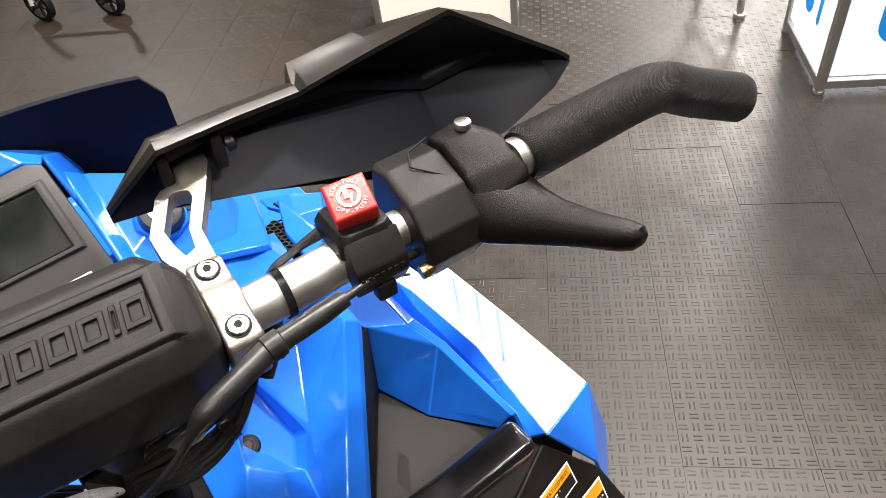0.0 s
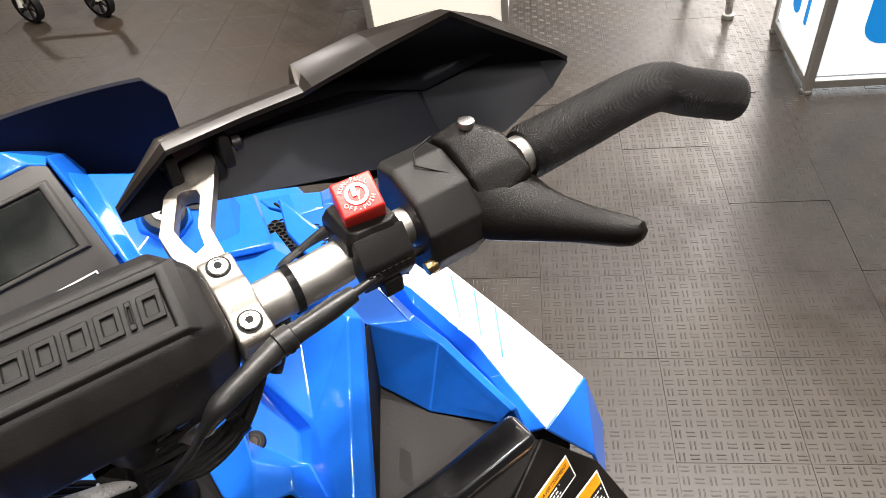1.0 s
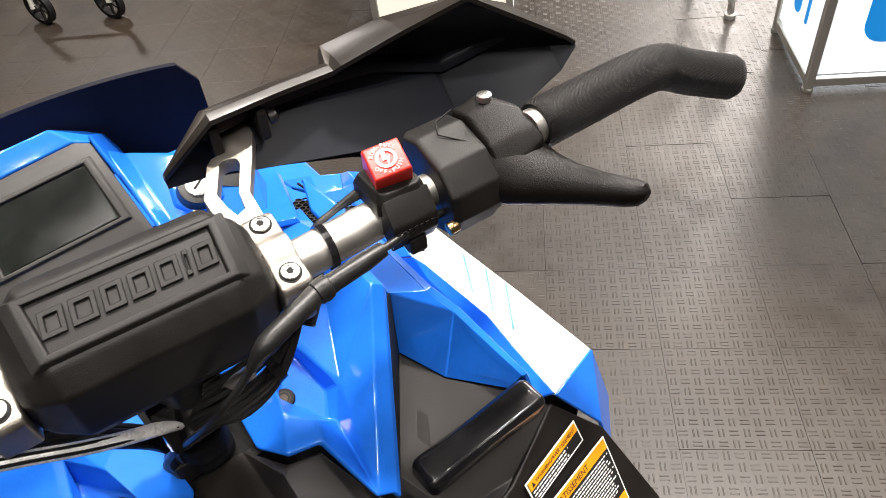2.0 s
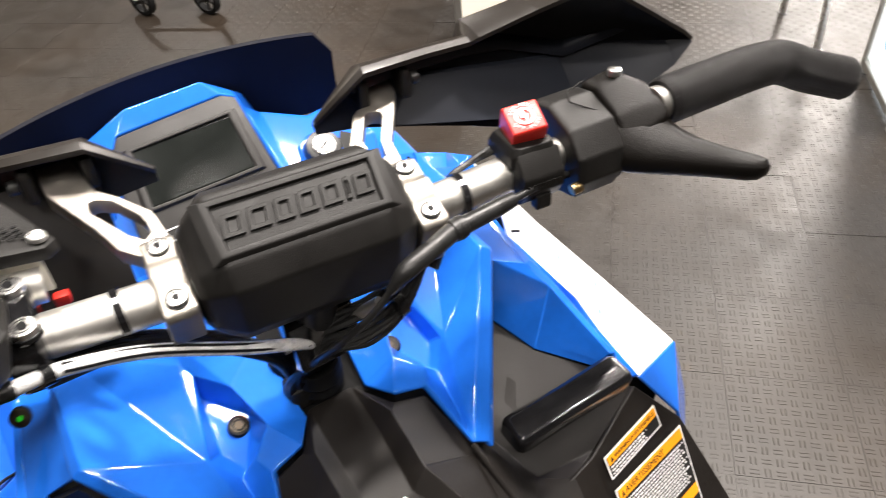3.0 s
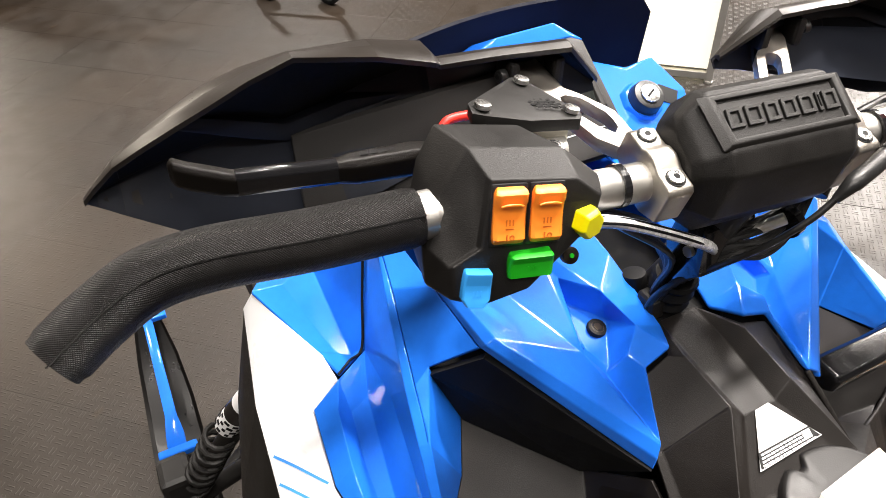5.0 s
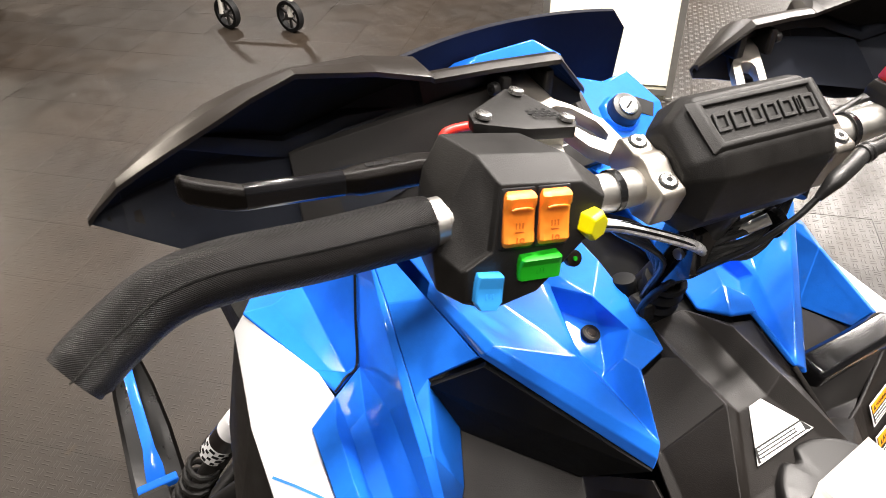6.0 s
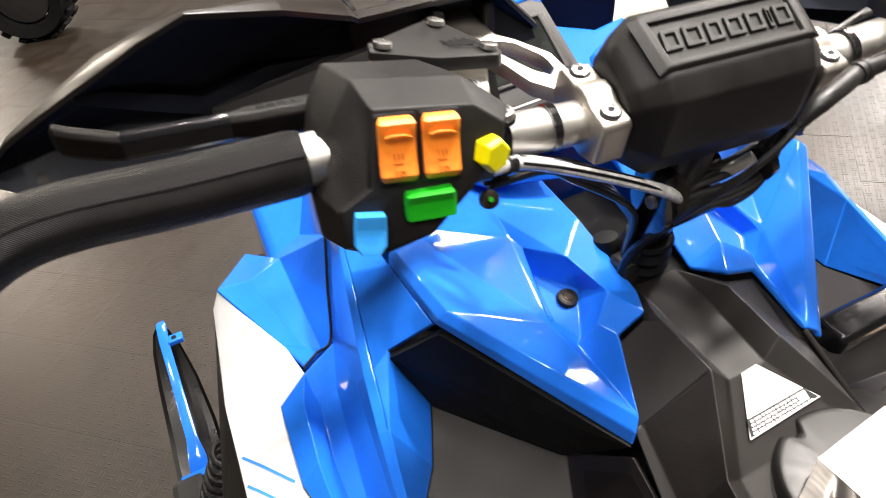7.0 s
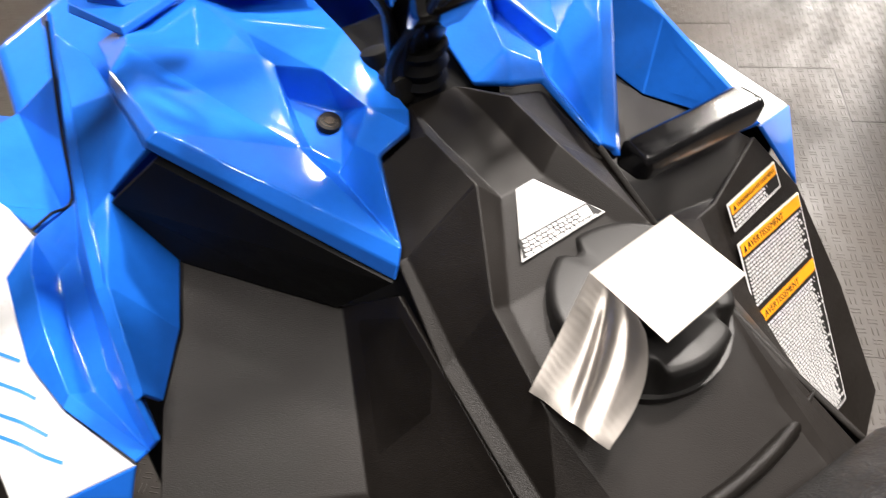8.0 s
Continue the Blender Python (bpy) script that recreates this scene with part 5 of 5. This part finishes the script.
blever = steerpart("brake_lever", loft([lever_ring(*q) for q in ((-0.3975, 0.056, 0.0420, 0.003, 0.005), (-0.3945, 0.0545, 0.0420, 0.0060, 0.0088), (-0.386, 0.050, 0.0400, 0.0060, 0.0088), (-0.370, 0.0425, 0.0375, 0.0060, 0.0088), (-0.3626, 0.040, 0.0365, 0.0056, 0.0080), (-0.300, 0.0305, 0.0375, 0.0056, 0.0080), (-0.292, 0.0315, 0.0365, 0.0080, 0.0090), (-0.250, 0.038, 0.0310, 0.0090, 0.0100), (-0.222, 0.032, 0.029, 0.0090, 0.0100))], 0.0016, segments=3), GRAIN, "black two-finger brake lever")
part("lever_pad", loft([lever_ring(*q) for q in ((-0.3615, 0.0378, 0.0375, 0.0045, 0.0079), (-0.302, 0.0285, 0.0385, 0.0045, 0.0079))], 0.001), GLOSS, blever, "", None, True)
for k in range(5):
    part("emboss_bar", block(0.0046, 0.004, 0.0004, 0, (-0.284 + 0.0062 * k, 0.0325 + 0.0010 * k, 0.0452 - 0.0009 * k)), DEEP, blever, "", None)
steerpart("parking_lever", tube([(-0.188, 0.060, 0.042), (-0.212, 0.060, 0.042), (-0.220, 0.059, 0.039), (-0.224, 0.057, 0.031)], 0.0034, 10), RED, "red parking brake lever")
steerpart("wire_tag", block(0.010, 0.008, 0.008, 0.002, (-0.150, 0.054, -0.015)), RED, "small red wiring tag")

# ---- recoil handle, labels, tape ----
handle_rings = []
for f, k in ((0, 0.80), (0.03, 0.96), (0.08, 1.0), (0.5, 0.94), (0.93, 1.0), (0.98, 0.94), (1.0, 0.80)):
    at = Vector((0.122, -0.057, 0.965)).lerp(Vector((0.254, -0.057, 0.963)), f)
    handle_rings.append([at + Vector((0, k * a * 0.0178 - b * 0.003, k * b * 0.0150)) for a, b in ((-1, -0.7), (-1, 0.6), (-0.7, 0.95), (0.7, 1.0), (1, 0.7), (1, -0.7), (0.7, -1), (-0.7, -1))])
bodypart("pull_handle", loft(handle_rings, 0.0022, segments=3), GLOSS, "glossy black recoil starter pull handle", smooth=True)


def label_plate(name, origin, x, z, w, h, label):
    m = basis(origin, x, z)
    o = part(name, plate([(0, 0, 0), (w, 0, 0), (w, -h, 0), (0, -h, 0)], (0, 0, 1), 0.0006, 0.0), INK, sled, label, m)
    return o


def warn_label(origin, xdir, zdir, w, h, heads, label, words="AVERTISSEMENT", share=0.8):
    o = label_plate("warning_label", origin, xdir, zdir, w, h, label)
    part("label_field", block(w - 0.004, h - 0.004, 0.0004, 0, (w / 2, -h / 2, 0.0002)), PRINT, o)
    for top, high in heads:
        part("label_header", block(w - 0.005, high, 0.0004, 0, (w / 2, -top - high / 2, 0.0007)), AMBER, o)
        part("triangle_mark", loft([[(0.006, -top - high * 0.8, z), (0.011, -top - high * 0.8, z), (0.0085, -top - high * 0.25, z)] for z in (0.0009, 0.0012)]), PRINT, o)
        lettering(words, high * share, PRINT, pose(0.013, -top - high * (0.5 + share * 0.36), 0.001), o)
    return o


def text_bars(o, w, y0, y1, seed, step=0.0037):
    rng = random.Random(seed)
    y, bms = y0, []
    while y < y1:
        x = 0.004
        end = w - 0.004 - rng.random() * 0.012
        while x < end:
            l = rng.uniform(0.002, 0.007)
            bms.append(block(min(l, end - x), step * 0.40, 0.0003, 0, (x + l / 2, -y, 0.0008)))
            x += l + 0.0012
        y += step
    tagged(part("print_texture", merged(*bms), INK, o), kind="stuff")


s1 = warn_label((0.207, -0.0925, 0.8975), (0.087, 0.022, -0.010), (0.265, -0.82, 0.507), 0.092, 0.026, [(0.0015, 0.0095)], "orange and white warning label on the side panel", "WARNING/AVERTISSEMENT", 0.62)
text_bars(s1, 0.072, 0.014, 0.024, 3)
s2 = warn_label((0.2065, -0.1125, 0.8655), (0.117, 0.026, -0.020), (0.265, -0.82, 0.507), 0.122, 0.235, [(0.0015, 0.012), (0.070, 0.012)], "tall orange and white warning label in two blocks")
text_bars(s2, 0.122, 0.018, 0.066, 4)
text_bars(s2, 0.122, 0.088, 0.230, 5)
STK = basis((0.0, -0.110, 1.0172), (1, 0, 0), (0, -0.50, 0.86))
deck_label = part("console_label", plate([(-0.0115, 0.0255, 0), (0.003, 0.0265, 0), (0.034, -0.0145, 0), (-0.035, -0.0175, 0)], (0, 0, 1), 0.0006, 0), INK, sled, "white four-cornered notice label with black print", STK)
rng = random.Random(8)
part("print_field", plate([(-0.0290, -0.0045, 0), (0.0255, -0.0035, 0), (0.0325, -0.0138, 0), (-0.0335, -0.0165, 0)], (0, 0, 1), 0.0003, 0), PRINT, deck_label, "black print field", pose(0, 0, 0.0004))
bms = []
for row in range(4):
    x = -0.0275 - 0.001 * row
    while x < 0.014 + 0.003 * row:
        l = rng.uniform(0.002, 0.006)
        bms.append(block(l, 0.0016, 0.0003, 0, (x + l / 2, -0.0062 - 0.0027 * row + 0.02 * x, 0.0006)))
        x += l + 0.0011
tagged(part("print_texture", merged(*bms), INK, deck_label), kind="stuff")
part("mark_box", block(0.008, 0.007, 0.0003, 0, (0.021, -0.0085, 0.0006)), INK, deck_label)

bm = bmesh.new()
cols, rows = 14, 56
TA, TB, TC, TD = Vector((-0.014, -0.163, 1.0180)), Vector((0.060, -0.154, 1.0155)), Vector((0.056, -0.216, 1.0160)), Vector((-0.015, -0.226, 1.0180))
grid = []
for i in range(cols + 1):
    line = []
    for j in range(rows + 1):
        u, v = i / cols, j / rows
        p = TA.lerp(TB, u).lerp(TD.lerp(TC, u), v)
        line.append(bm.verts.new(p + Vector((0, 0, 0.0003 * math.sin(4 * u + 3 * v)))))
    grid.append(line)
FA, FD = Vector((-0.079, -0.190, 0.985)), Vector((-0.065, -0.241, 0.979))
TE = TA.lerp(TD, 0.62)
flap = []
for i in range(1, 25):
    f = i / 24
    line = []
    for j in range(rows + 1):
        v = j / rows
        bulge = Vector((0.002, -0.013, 0.004)) * (math.sin(math.pi * f ** 0.65) * v * v)
        p = TA.lerp(TE, v).lerp(FA.lerp(FD, v), f) + bulge
        sag = -0.006 * math.sin(math.pi * min(1, f * 1.05)) * (0.3 + 0.7 * v)
        crease = math.exp(-((v - 0.44 - 0.10 * f) / 0.085) ** 2)
        pleat = math.exp(-((v - 0.80 + 0.02 * f) / 0.09) ** 2)
        gather = min(1.0, 4.0 * f) * max(0.0, 1.0 - f) ** 0.45
        fold = gather * (0.0030 * math.sin(3.0 * v + 0.5) - 0.0075 * crease - 0.0058 * pleat * (1 - 0.6 * f)) + 0.0004 * math.sin(14 * v + 5 * f) * f
        line.append(bm.verts.new(p + Vector((0.3 * fold, 0, sag + fold))))
    flap.append(line)
# the torn part of the first fold stays joined to the sheet's edge
for j in range(rows + 1):
    k = min(rows, int(round(j * 0.62)))
    flap[0][j].co = flap[0][j].co.lerp(grid[0][k].co, 0.8)
for a, b in list(zip(flap, flap[1:])) + list(zip(grid[::-1], grid[-2::-1])):
    for j in range(rows):
        bm.faces.new((a[j], b[j], b[j + 1], a[j + 1]))
join = [grid[0][min(rows, int(round(j * 0.62)))] for j in range(rows + 1)]
for j in range(rows):
    corners = [flap[0][j], flap[0][j + 1], join[j + 1]] + ([join[j]] if join[j] is not join[j + 1] else [])
    bm.faces.new(corners)
bmesh.ops.recalc_face_normals(bm, faces=bm.faces)
bmesh.ops.solidify(bm, geom=list(bm.faces), thickness=0.0006)
weave = TAPE.node_tree
wave_tex = weave.nodes.new("ShaderNodeTexWave")
wave_tex.inputs["Scale"].default_value, wave_tex.inputs["Distortion"].default_value = 85.0, 4.0
wave_tex.bands_direction = "X"
tape_co = weave.nodes.new("ShaderNodeTexCoord")
weave.links.new(tape_co.outputs["Object"], wave_tex.inputs["Vector"])
tape_bump = weave.nodes.new("ShaderNodeBump")
tape_bump.inputs["Strength"].default_value, tape_bump.inputs["Distance"].default_value = 0.035, 0.0006
weave.links.new(wave_tex.outputs["Fac"], tape_bump.inputs["Height"])
weave.links.new(tape_bump.outputs[0], weave.nodes["Principled BSDF"].inputs["Normal"])
tagged(part("tape_sheet", bm, TAPE, None, "", None, True), "crumpled silver duct tape stuck over the filler cap", "tape")

# ---- skis and front suspension ----
for sx in (1, -1):
    prof = [(0.10, 0.12, 0.055), (0.45, 0.10, 0.060), (0.70, 0.105, 0.058), (0.82, 0.13, 0.058), (0.92, 0.18, 0.054), (1.00, 0.25, 0.045), (1.05, 0.31, 0.032), (1.075, 0.345, 0.018), (1.085, 0.355, 0.006)]
    rings = []
    for y, z, w in prof:
        xc = 0.545 * sx - 0.02 * sx * max(0, (y - 0.8) / 0.28)
        rings.append([(xc - w, y, z + 0.020), (xc - w * 0.85, y, z), (xc - w * 0.2, y, z - 0.008), (xc + w * 0.2, y, z - 0.008), (xc + w * 0.85, y, z), (xc + w, y, z + 0.020), (xc + w * 0.85, y, z + 0.012), (xc - w * 0.85, y, z + 0.012)])
    ski = bodypart("ski", loft(rings, 0.002), SKIM, "black plastic ski with a blue loop handle", smooth=True)
    part("ski_loop", loft([[(x * sx + a * w, y + b * 0.004, z + b * 0.006) for a, b in ((-1, -1), (1, -1), (1, 1), (-1, 1))] for x, y, z, w in ((0.545, 0.80, 0.185, 0.020), (0.541, 0.820, 0.203, 0.019), (0.538, 0.850, 0.226, 0.0125), (0.530, 0.95, 0.300, 0.0105), (0.523, 1.03, 0.365, 0.0105), (0.518, 1.065, 0.385, 0.011), (0.518, 1.085, 0.378, 0.008))], 0.003), BLUE, ski, "blue plastic ski loop", None, True)
    part("loop_foot", block(0.085, 0.022, 0.020, 0.006, (0.545 * sx, 0.792, 0.178), 3), BLUE, ski)
    part("loop_tab", block(0.034, 0.026, 0.014, 0.004, (0.498 * sx, 1.035, 0.362), 3), BLUE, ski)
    part("tab_hole", disc(0.006, 0.002, 14), DEEP, ski, "", pose(0.500 * sx, 1.034, 0.3685))
    bodypart("spindle", block(0.06, 0.07, 0.30, 0.012, (0.54 * sx, 0.60, 0.22)), BLACK, "black ski spindle")
    bodypart("control_arm", tube([(0.53 * sx, 0.60, 0.26), (0.25 * sx, 0.55, 0.42)], 0.018, 12), BLACK, "black front suspension arm", smooth=True)
    bodypart("control_arm", tube([(0.53 * sx, 0.64, 0.18), (0.25 * sx, 0.75, 0.30)], 0.016, 12), BLACK, "", smooth=True)
    shock = bodypart("shock_absorber", tube([(0.53 * sx, 0.60, 0.28), (0.33 * sx, 0.432, 0.715)], 0.018, 16), BLACK, "shock absorber with coil spring", smooth=True)
    a, b = Vector((0.520 * sx, 0.595, 0.30)), Vector((0.432 * sx, 0.506, 0.532))
    d = (b - a).normalized()
    s1v = d.orthogonal().normalized()
    s2v = d.cross(s1v)
    part("coil", tube([a.lerp(b, k / 90) + (s1v * math.cos(k * 0.55) + s2v * math.sin(k * 0.55)) * 0.026 for k in range(91)], 0.005, 8, smooth_path=False), BLACK, shock, "", None, True)
    low_end, top_end = Vector((0.428 * sx, 0.503, 0.540)), Vector((0.366 * sx, 0.458, 0.650))
    for f0, f1, material, r in ((0.14, 0.46, INK, 0.0225), (0.46, 0.72, GLOSS, 0.0228), (0.72, 1.0, INK, 0.0225)):
        body = part("shock_body", tube([low_end.lerp(top_end, f0), low_end.lerp(top_end, f1)], r, 20, smooth_path=False), material, shock, "printed shock sleeve" if material is INK else "black shock band", None, True)
        if f0 == 0.14:
            cells = []
            axis = (top_end - low_end).normalized()
            for k in range(4):
                at = low_end.lerp(top_end, f0 + 0.045 + 0.075 * k)
                for q in range(9):
                    turn = Matrix.Rotation(radians(40 * q + 17 * k), 3, axis)
                    out = turn @ axis.orthogonal().normalized()
                    cells.append(moved(block(0.0105 - 0.002 * ((q + k) % 3), 0.0052, 0.0012, 0), basis(at + out * (r + 0.0002), axis.cross(out), out)))
            tagged(part("print_texture", merged(*cells), DEEP, body), kind="stuff")

# ---- other things in the hall ----
def rounded_mark(w, h, r=0.45):
    """A thin print with round corners, lying in its own x and y."""
    c = min(w, h) * r
    pts = []
    for cx, cy, a0 in ((w / 2 - c, h / 2 - c, 0), (c - w / 2, h / 2 - c, 90), (c - w / 2, c - h / 2, 180), (w / 2 - c, c - h / 2, 270)):
        pts += [(cx + c * math.cos(radians(a0 + 18 * k)), cy + c * math.sin(radians(a0 + 18 * k)), 0.001) for k in range(6)]
    return plate(pts, (0, 0, 1), 0.002, 0)


def display_counter(corner, u, v, w, d, h, label, lit, marks=(), warm=False):
    """A white box counter in a metal frame. u, v: its two sides, from a corner on the floor."""
    m = basis((*corner, 0), (*u, 0), (0, 0, 1))
    top = tagged(new("display_counter"), label, "counter")
    top.matrix_basis = m
    p = 0.02
    face_mat = GLOWWARM if warm else LITBOX if lit else PANEL
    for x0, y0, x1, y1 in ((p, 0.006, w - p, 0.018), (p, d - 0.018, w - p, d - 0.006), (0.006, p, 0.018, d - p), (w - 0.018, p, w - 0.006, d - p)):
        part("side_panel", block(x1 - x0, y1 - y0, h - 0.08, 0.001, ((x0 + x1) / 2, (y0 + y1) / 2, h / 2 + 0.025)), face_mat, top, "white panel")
    for x in (p / 2, w - p / 2):
        for y in (p / 2, d - p / 2):
            part("post", block(0.03, 0.03, h, 0.004, (x, y, h / 2)), FRAME, top)
    for z in (0.035, h - 0.02):
        for y in (p / 2, d - p / 2):
            part("rail", block(w - 0.034, 0.024, 0.03, 0.003, (w / 2, y, z)), FRAME, top)
        for x in (p / 2, w - p / 2):
            part("rail", block(0.024, d - 0.034, 0.03, 0.003, (x, d / 2, z)), FRAME, top)
    part("worktop", block(w, d, 0.03, 0.004, (w / 2, d / 2, h + 0.015)), PANEL, top)
    if lit and not warm:
        part("light_panel", block(w - 0.10, d - 0.10, 0.01, 0.001, (w / 2, d / 2, 0.052)), UNDERLIT, top, "glowing underside")
    for x in (p / 2, w - p / 2):
        for y in (p / 2, d - p / 2):
            part("foot", disc(0.02, 0.012, 16, 0.002, (x, y, 0.0)), FRAME, top)
    for axis, a, z, sa, sz, tilt in marks:
        if axis == "x":
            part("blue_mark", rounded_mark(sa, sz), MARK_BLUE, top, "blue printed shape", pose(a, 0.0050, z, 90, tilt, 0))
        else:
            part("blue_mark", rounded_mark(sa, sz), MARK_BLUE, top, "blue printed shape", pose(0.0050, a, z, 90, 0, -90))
    return top


display_counter((2.275, 0.685), (0.73, -0.68), (0.68, 0.73), 1.2, 0.45, 1.0, "backlit white display counter with blue printed shapes", True,
                (("y", 0.275, 0.245, 0.075, 0.15, 0), ("y", 0.165, 0.26, 0.026, 0.17, 0), ("x", 0.21, 0.30, 0.15, 0.24, 0)))
# its cream panels carry an added glow
display_counter((1.437, 2.154), (0.73, -0.68), (0.68, 0.73), 0.58, 0.4, 1.0, "cream-white display counter with softly glowing panels in a grey metal frame", True, warm=True)

stool = tagged(new("bar_stool"), "chrome tube stool with a black round seat", "stool")
stool.matrix_basis = pose(2.56, 1.20, 0)
part("foot", disc(0.024, 0.02, 16, 0.003), FRAME, stool, "", None, True)
part("leg", tube([(0, 0, 0.018), (0.03, 0.05, 0.72)], 0.014, 14), CHROME, stool, "chrome tube leg", None, True)
part("cross_tube", tube([(0.01, 0.016, 0.24), (0.22, 0.34, 0.24)], 0.010, 12), CHROME, stool, "", None, True)
part("leg", tube([(0.22, 0.34, 0.0), (0.20, 0.30, 0.72)], 0.014, 14), CHROME, stool, "chrome tube leg", None, True)
part("seat", disc(0.17, 0.05, 28, 0.012, (0.115, 0.175, 0.71)), BLACK, stool, "black round seat", None, True)

# a folding cart on small spoked wheels
cart = tagged(new("folding_cart"), "folding cart on small black spoked wheels", "cart")
cart.matrix_basis = basis((0.57, 3.60, 0), (0.75, -0.66, 0), (0, 0, 1))
for x in (-0.185, 0.185):
    wheel = part("wheel", moved(ring_bm(0.085, 0.066, 0.035, 28), pose(0, 0, 0, 0, 0, 0)), DEEP, cart, "black rubber tyred spoked wheel", pose(x, 0, 0.085, 0, 90, 67), True)
    part("hub", disc(0.018, 0.05, 16, 0.003, (0, 0, -0.008)), GREY, wheel, "", None, True)
    for k in range(6):
        part("spoke", block(0.052, 0.012, 0.012, 0.002, (0.04, 0, 0.017)), GREY, wheel, "", pose(0, 0, 0, 0, 0, 60 * k))
    part("fork", tube([(x * 1.08, 0, 0.085), (x * 1.12, 0.06, 0.30), (x * 0.9, 0.16, 0.62)], 0.016, 12), CARTGREY, cart, "pale grey tube fork", None, True)
part("axle_tube", tube([(-0.19, 0.05, 0.26), (0.19, 0.05, 0.26)], 0.014, 12), FRAME, cart, "", None, True)

# knobbly tyre of a parked off-road vehicle
tyre = tagged(new("vehicle_tyre"), "black knobbly off-road vehicle tyre standing on the floor", "tyre")
tyre.matrix_basis = pose(-0.86, 4.86, 0.28, 0, 90, 70)
part("carcass", loft([[((0.18 + r) * math.cos(a), (0.18 + r) * math.sin(a), z) for r, z in ((0, -0.11), (0.07, -0.125), (0.095, -0.07), (0.095, 0.07), (0.07, 0.125), (0, 0.11))] for a in (2 * math.pi * k / 32 for k in range(33))], 0, caps=False), DEEP, tyre, "", None, True)
for k in range(18):
    for z in (-0.06, 0.06):
        part("tread_block", block(0.02, 0.05, 0.085, 0.004, (0.283, 0, z)), DEEP, tyre, "", pose(0, 0, 0, 0, 0, 20 * k + (10 if z > 0 else 0)))
part("rim", disc(0.17, 0.16, 28, 0.01, (0, 0, -0.08)), GREY, tyre, "", None, True)

# ---- rubber floor tiles with raised bar tread, as pieces of the floor ----
TILE, CELLS = 0.287, 10


def tile_mesh(name, places, tread=True, rise=0.0010, material=MAT_TILE):
    """Tile slabs with crossed raised bars, one for each pose in places."""
    verts, faces = [], []

    def box(m, x0, y0, x1, y1, z0, z1, inset):
        n = len(verts)
        for p in ((x0, y0, z0), (x1, y0, z0), (x1, y1, z0), (x0, y1, z0), (x0 + inset, y0 + inset, z1), (x1 - inset, y0 + inset, z1), (x1 - inset, y1 - inset, z1), (x0 + inset, y1 - inset, z1)):
            verts.append(m @ Vector(p))
        faces.extend([(n, n + 1, n + 5, n + 4), (n + 1, n + 2, n + 6, n + 5), (n + 2, n + 3, n + 7, n + 6), (n + 3, n, n + 4, n + 7), (n + 4, n + 5, n + 6, n + 7)])

    h = TILE / 2 - (0.0002 if rise > 0.0007 else 0.00005)
    rim = 0.0004 if rise > 0.0007 else 0.0002
    c = TILE / CELLS
    for m in places:
        box(m, -h, -h, h, h, -0.012, -rise if tread else -0.001, rim)
        for i in range(CELLS if tread else 0):
            for j in range(CELLS):
                cx, cy = (i + 0.5) * c - TILE / 2, (j + 0.5) * c - TILE / 2
                for s in (-0.18, 0.18):
                    if (i + j) % 2:
                        box(m, cx - 0.36 * c, cy + s * c - 0.0018, cx + 0.36 * c, cy + s * c + 0.0018, -rise, 0.0, 0.0012)
                    else:
                        box(m, cx + s * c - 0.0018, cy - 0.36 * c, cx + s * c + 0.0018, cy + 0.36 * c, -rise, 0.0, 0.0012)
    me = bpy.data.meshes.new(name)
    me.from_pydata(verts, [], faces)
    me.materials.append(material)
    return me


tmesh = tile_mesh("tile", [Matrix()])
half_mesh = tile_mesh("tile", [Matrix()], True, 0.0006)
brown_mesh = tile_mesh("tile", [Matrix()], True, 0.0003, BROWN_TILE)
near_brown_mesh = tile_mesh("tile", [Matrix()], True, 0.0004, BROWN_TILE)


def strong(p):
    """Whether a tile has full tread; elsewhere the tread is lower and the tile browner."""
    return p.x > 0.45 + 0.75 * max(0.0, p.y - 0.9)


tile_turn = Matrix.Translation((1.429, 0.313, 0)) @ Matrix.Rotation(radians(-43), 4, "Z")
turn_only = tile_turn.to_3x3().to_4x4()
spots = []
for i in range(-40, 40):
    for j in range(-40, 40):
        p = tile_turn @ Vector(((i + 0.5) * TILE, (j + 0.5) * TILE, 0))
        d = (p - Vector((0.55, 0.75, 0))).length
        if d < 9.0:
            spots.append((d, i, j, Matrix.Translation(p) @ turn_only @ pose(0, 0, 0.0004 * ((i * 7 + j * 3) % 4) * strong(p), 0, 0, 90 * ((i + 2 * j) % 4))))
spots.sort(key=lambda s: s[0])
for d, i, j, m in spots[:300]:
    t = new("tile", (near_brown_mesh if m.translation.y < 2.1 else brown_mesh) if not strong(m.translation) else tmesh if strong(m.translation - Vector((0.4, 0, 0))) else half_mesh)
    t.parent = floor
    t.matrix_basis = m
for name, near, far, tread in (("tile_field", 300, 620, True), ("far_tile_field", 620, len(spots), False), ("brown_tile_field", 300, 620, None)):
    side_of = {True: strong, None: lambda p: not strong(p), False: lambda p: True}[tread]
    field = new(name, tile_mesh(name, [s[3] for s in spots[near:far] if side_of(s[3].translation)], bool(tread), 0.0008, MAT_TILE if tread else BROWN_TILE))
    field.parent = floor
    tagged(field, kind="stuff")
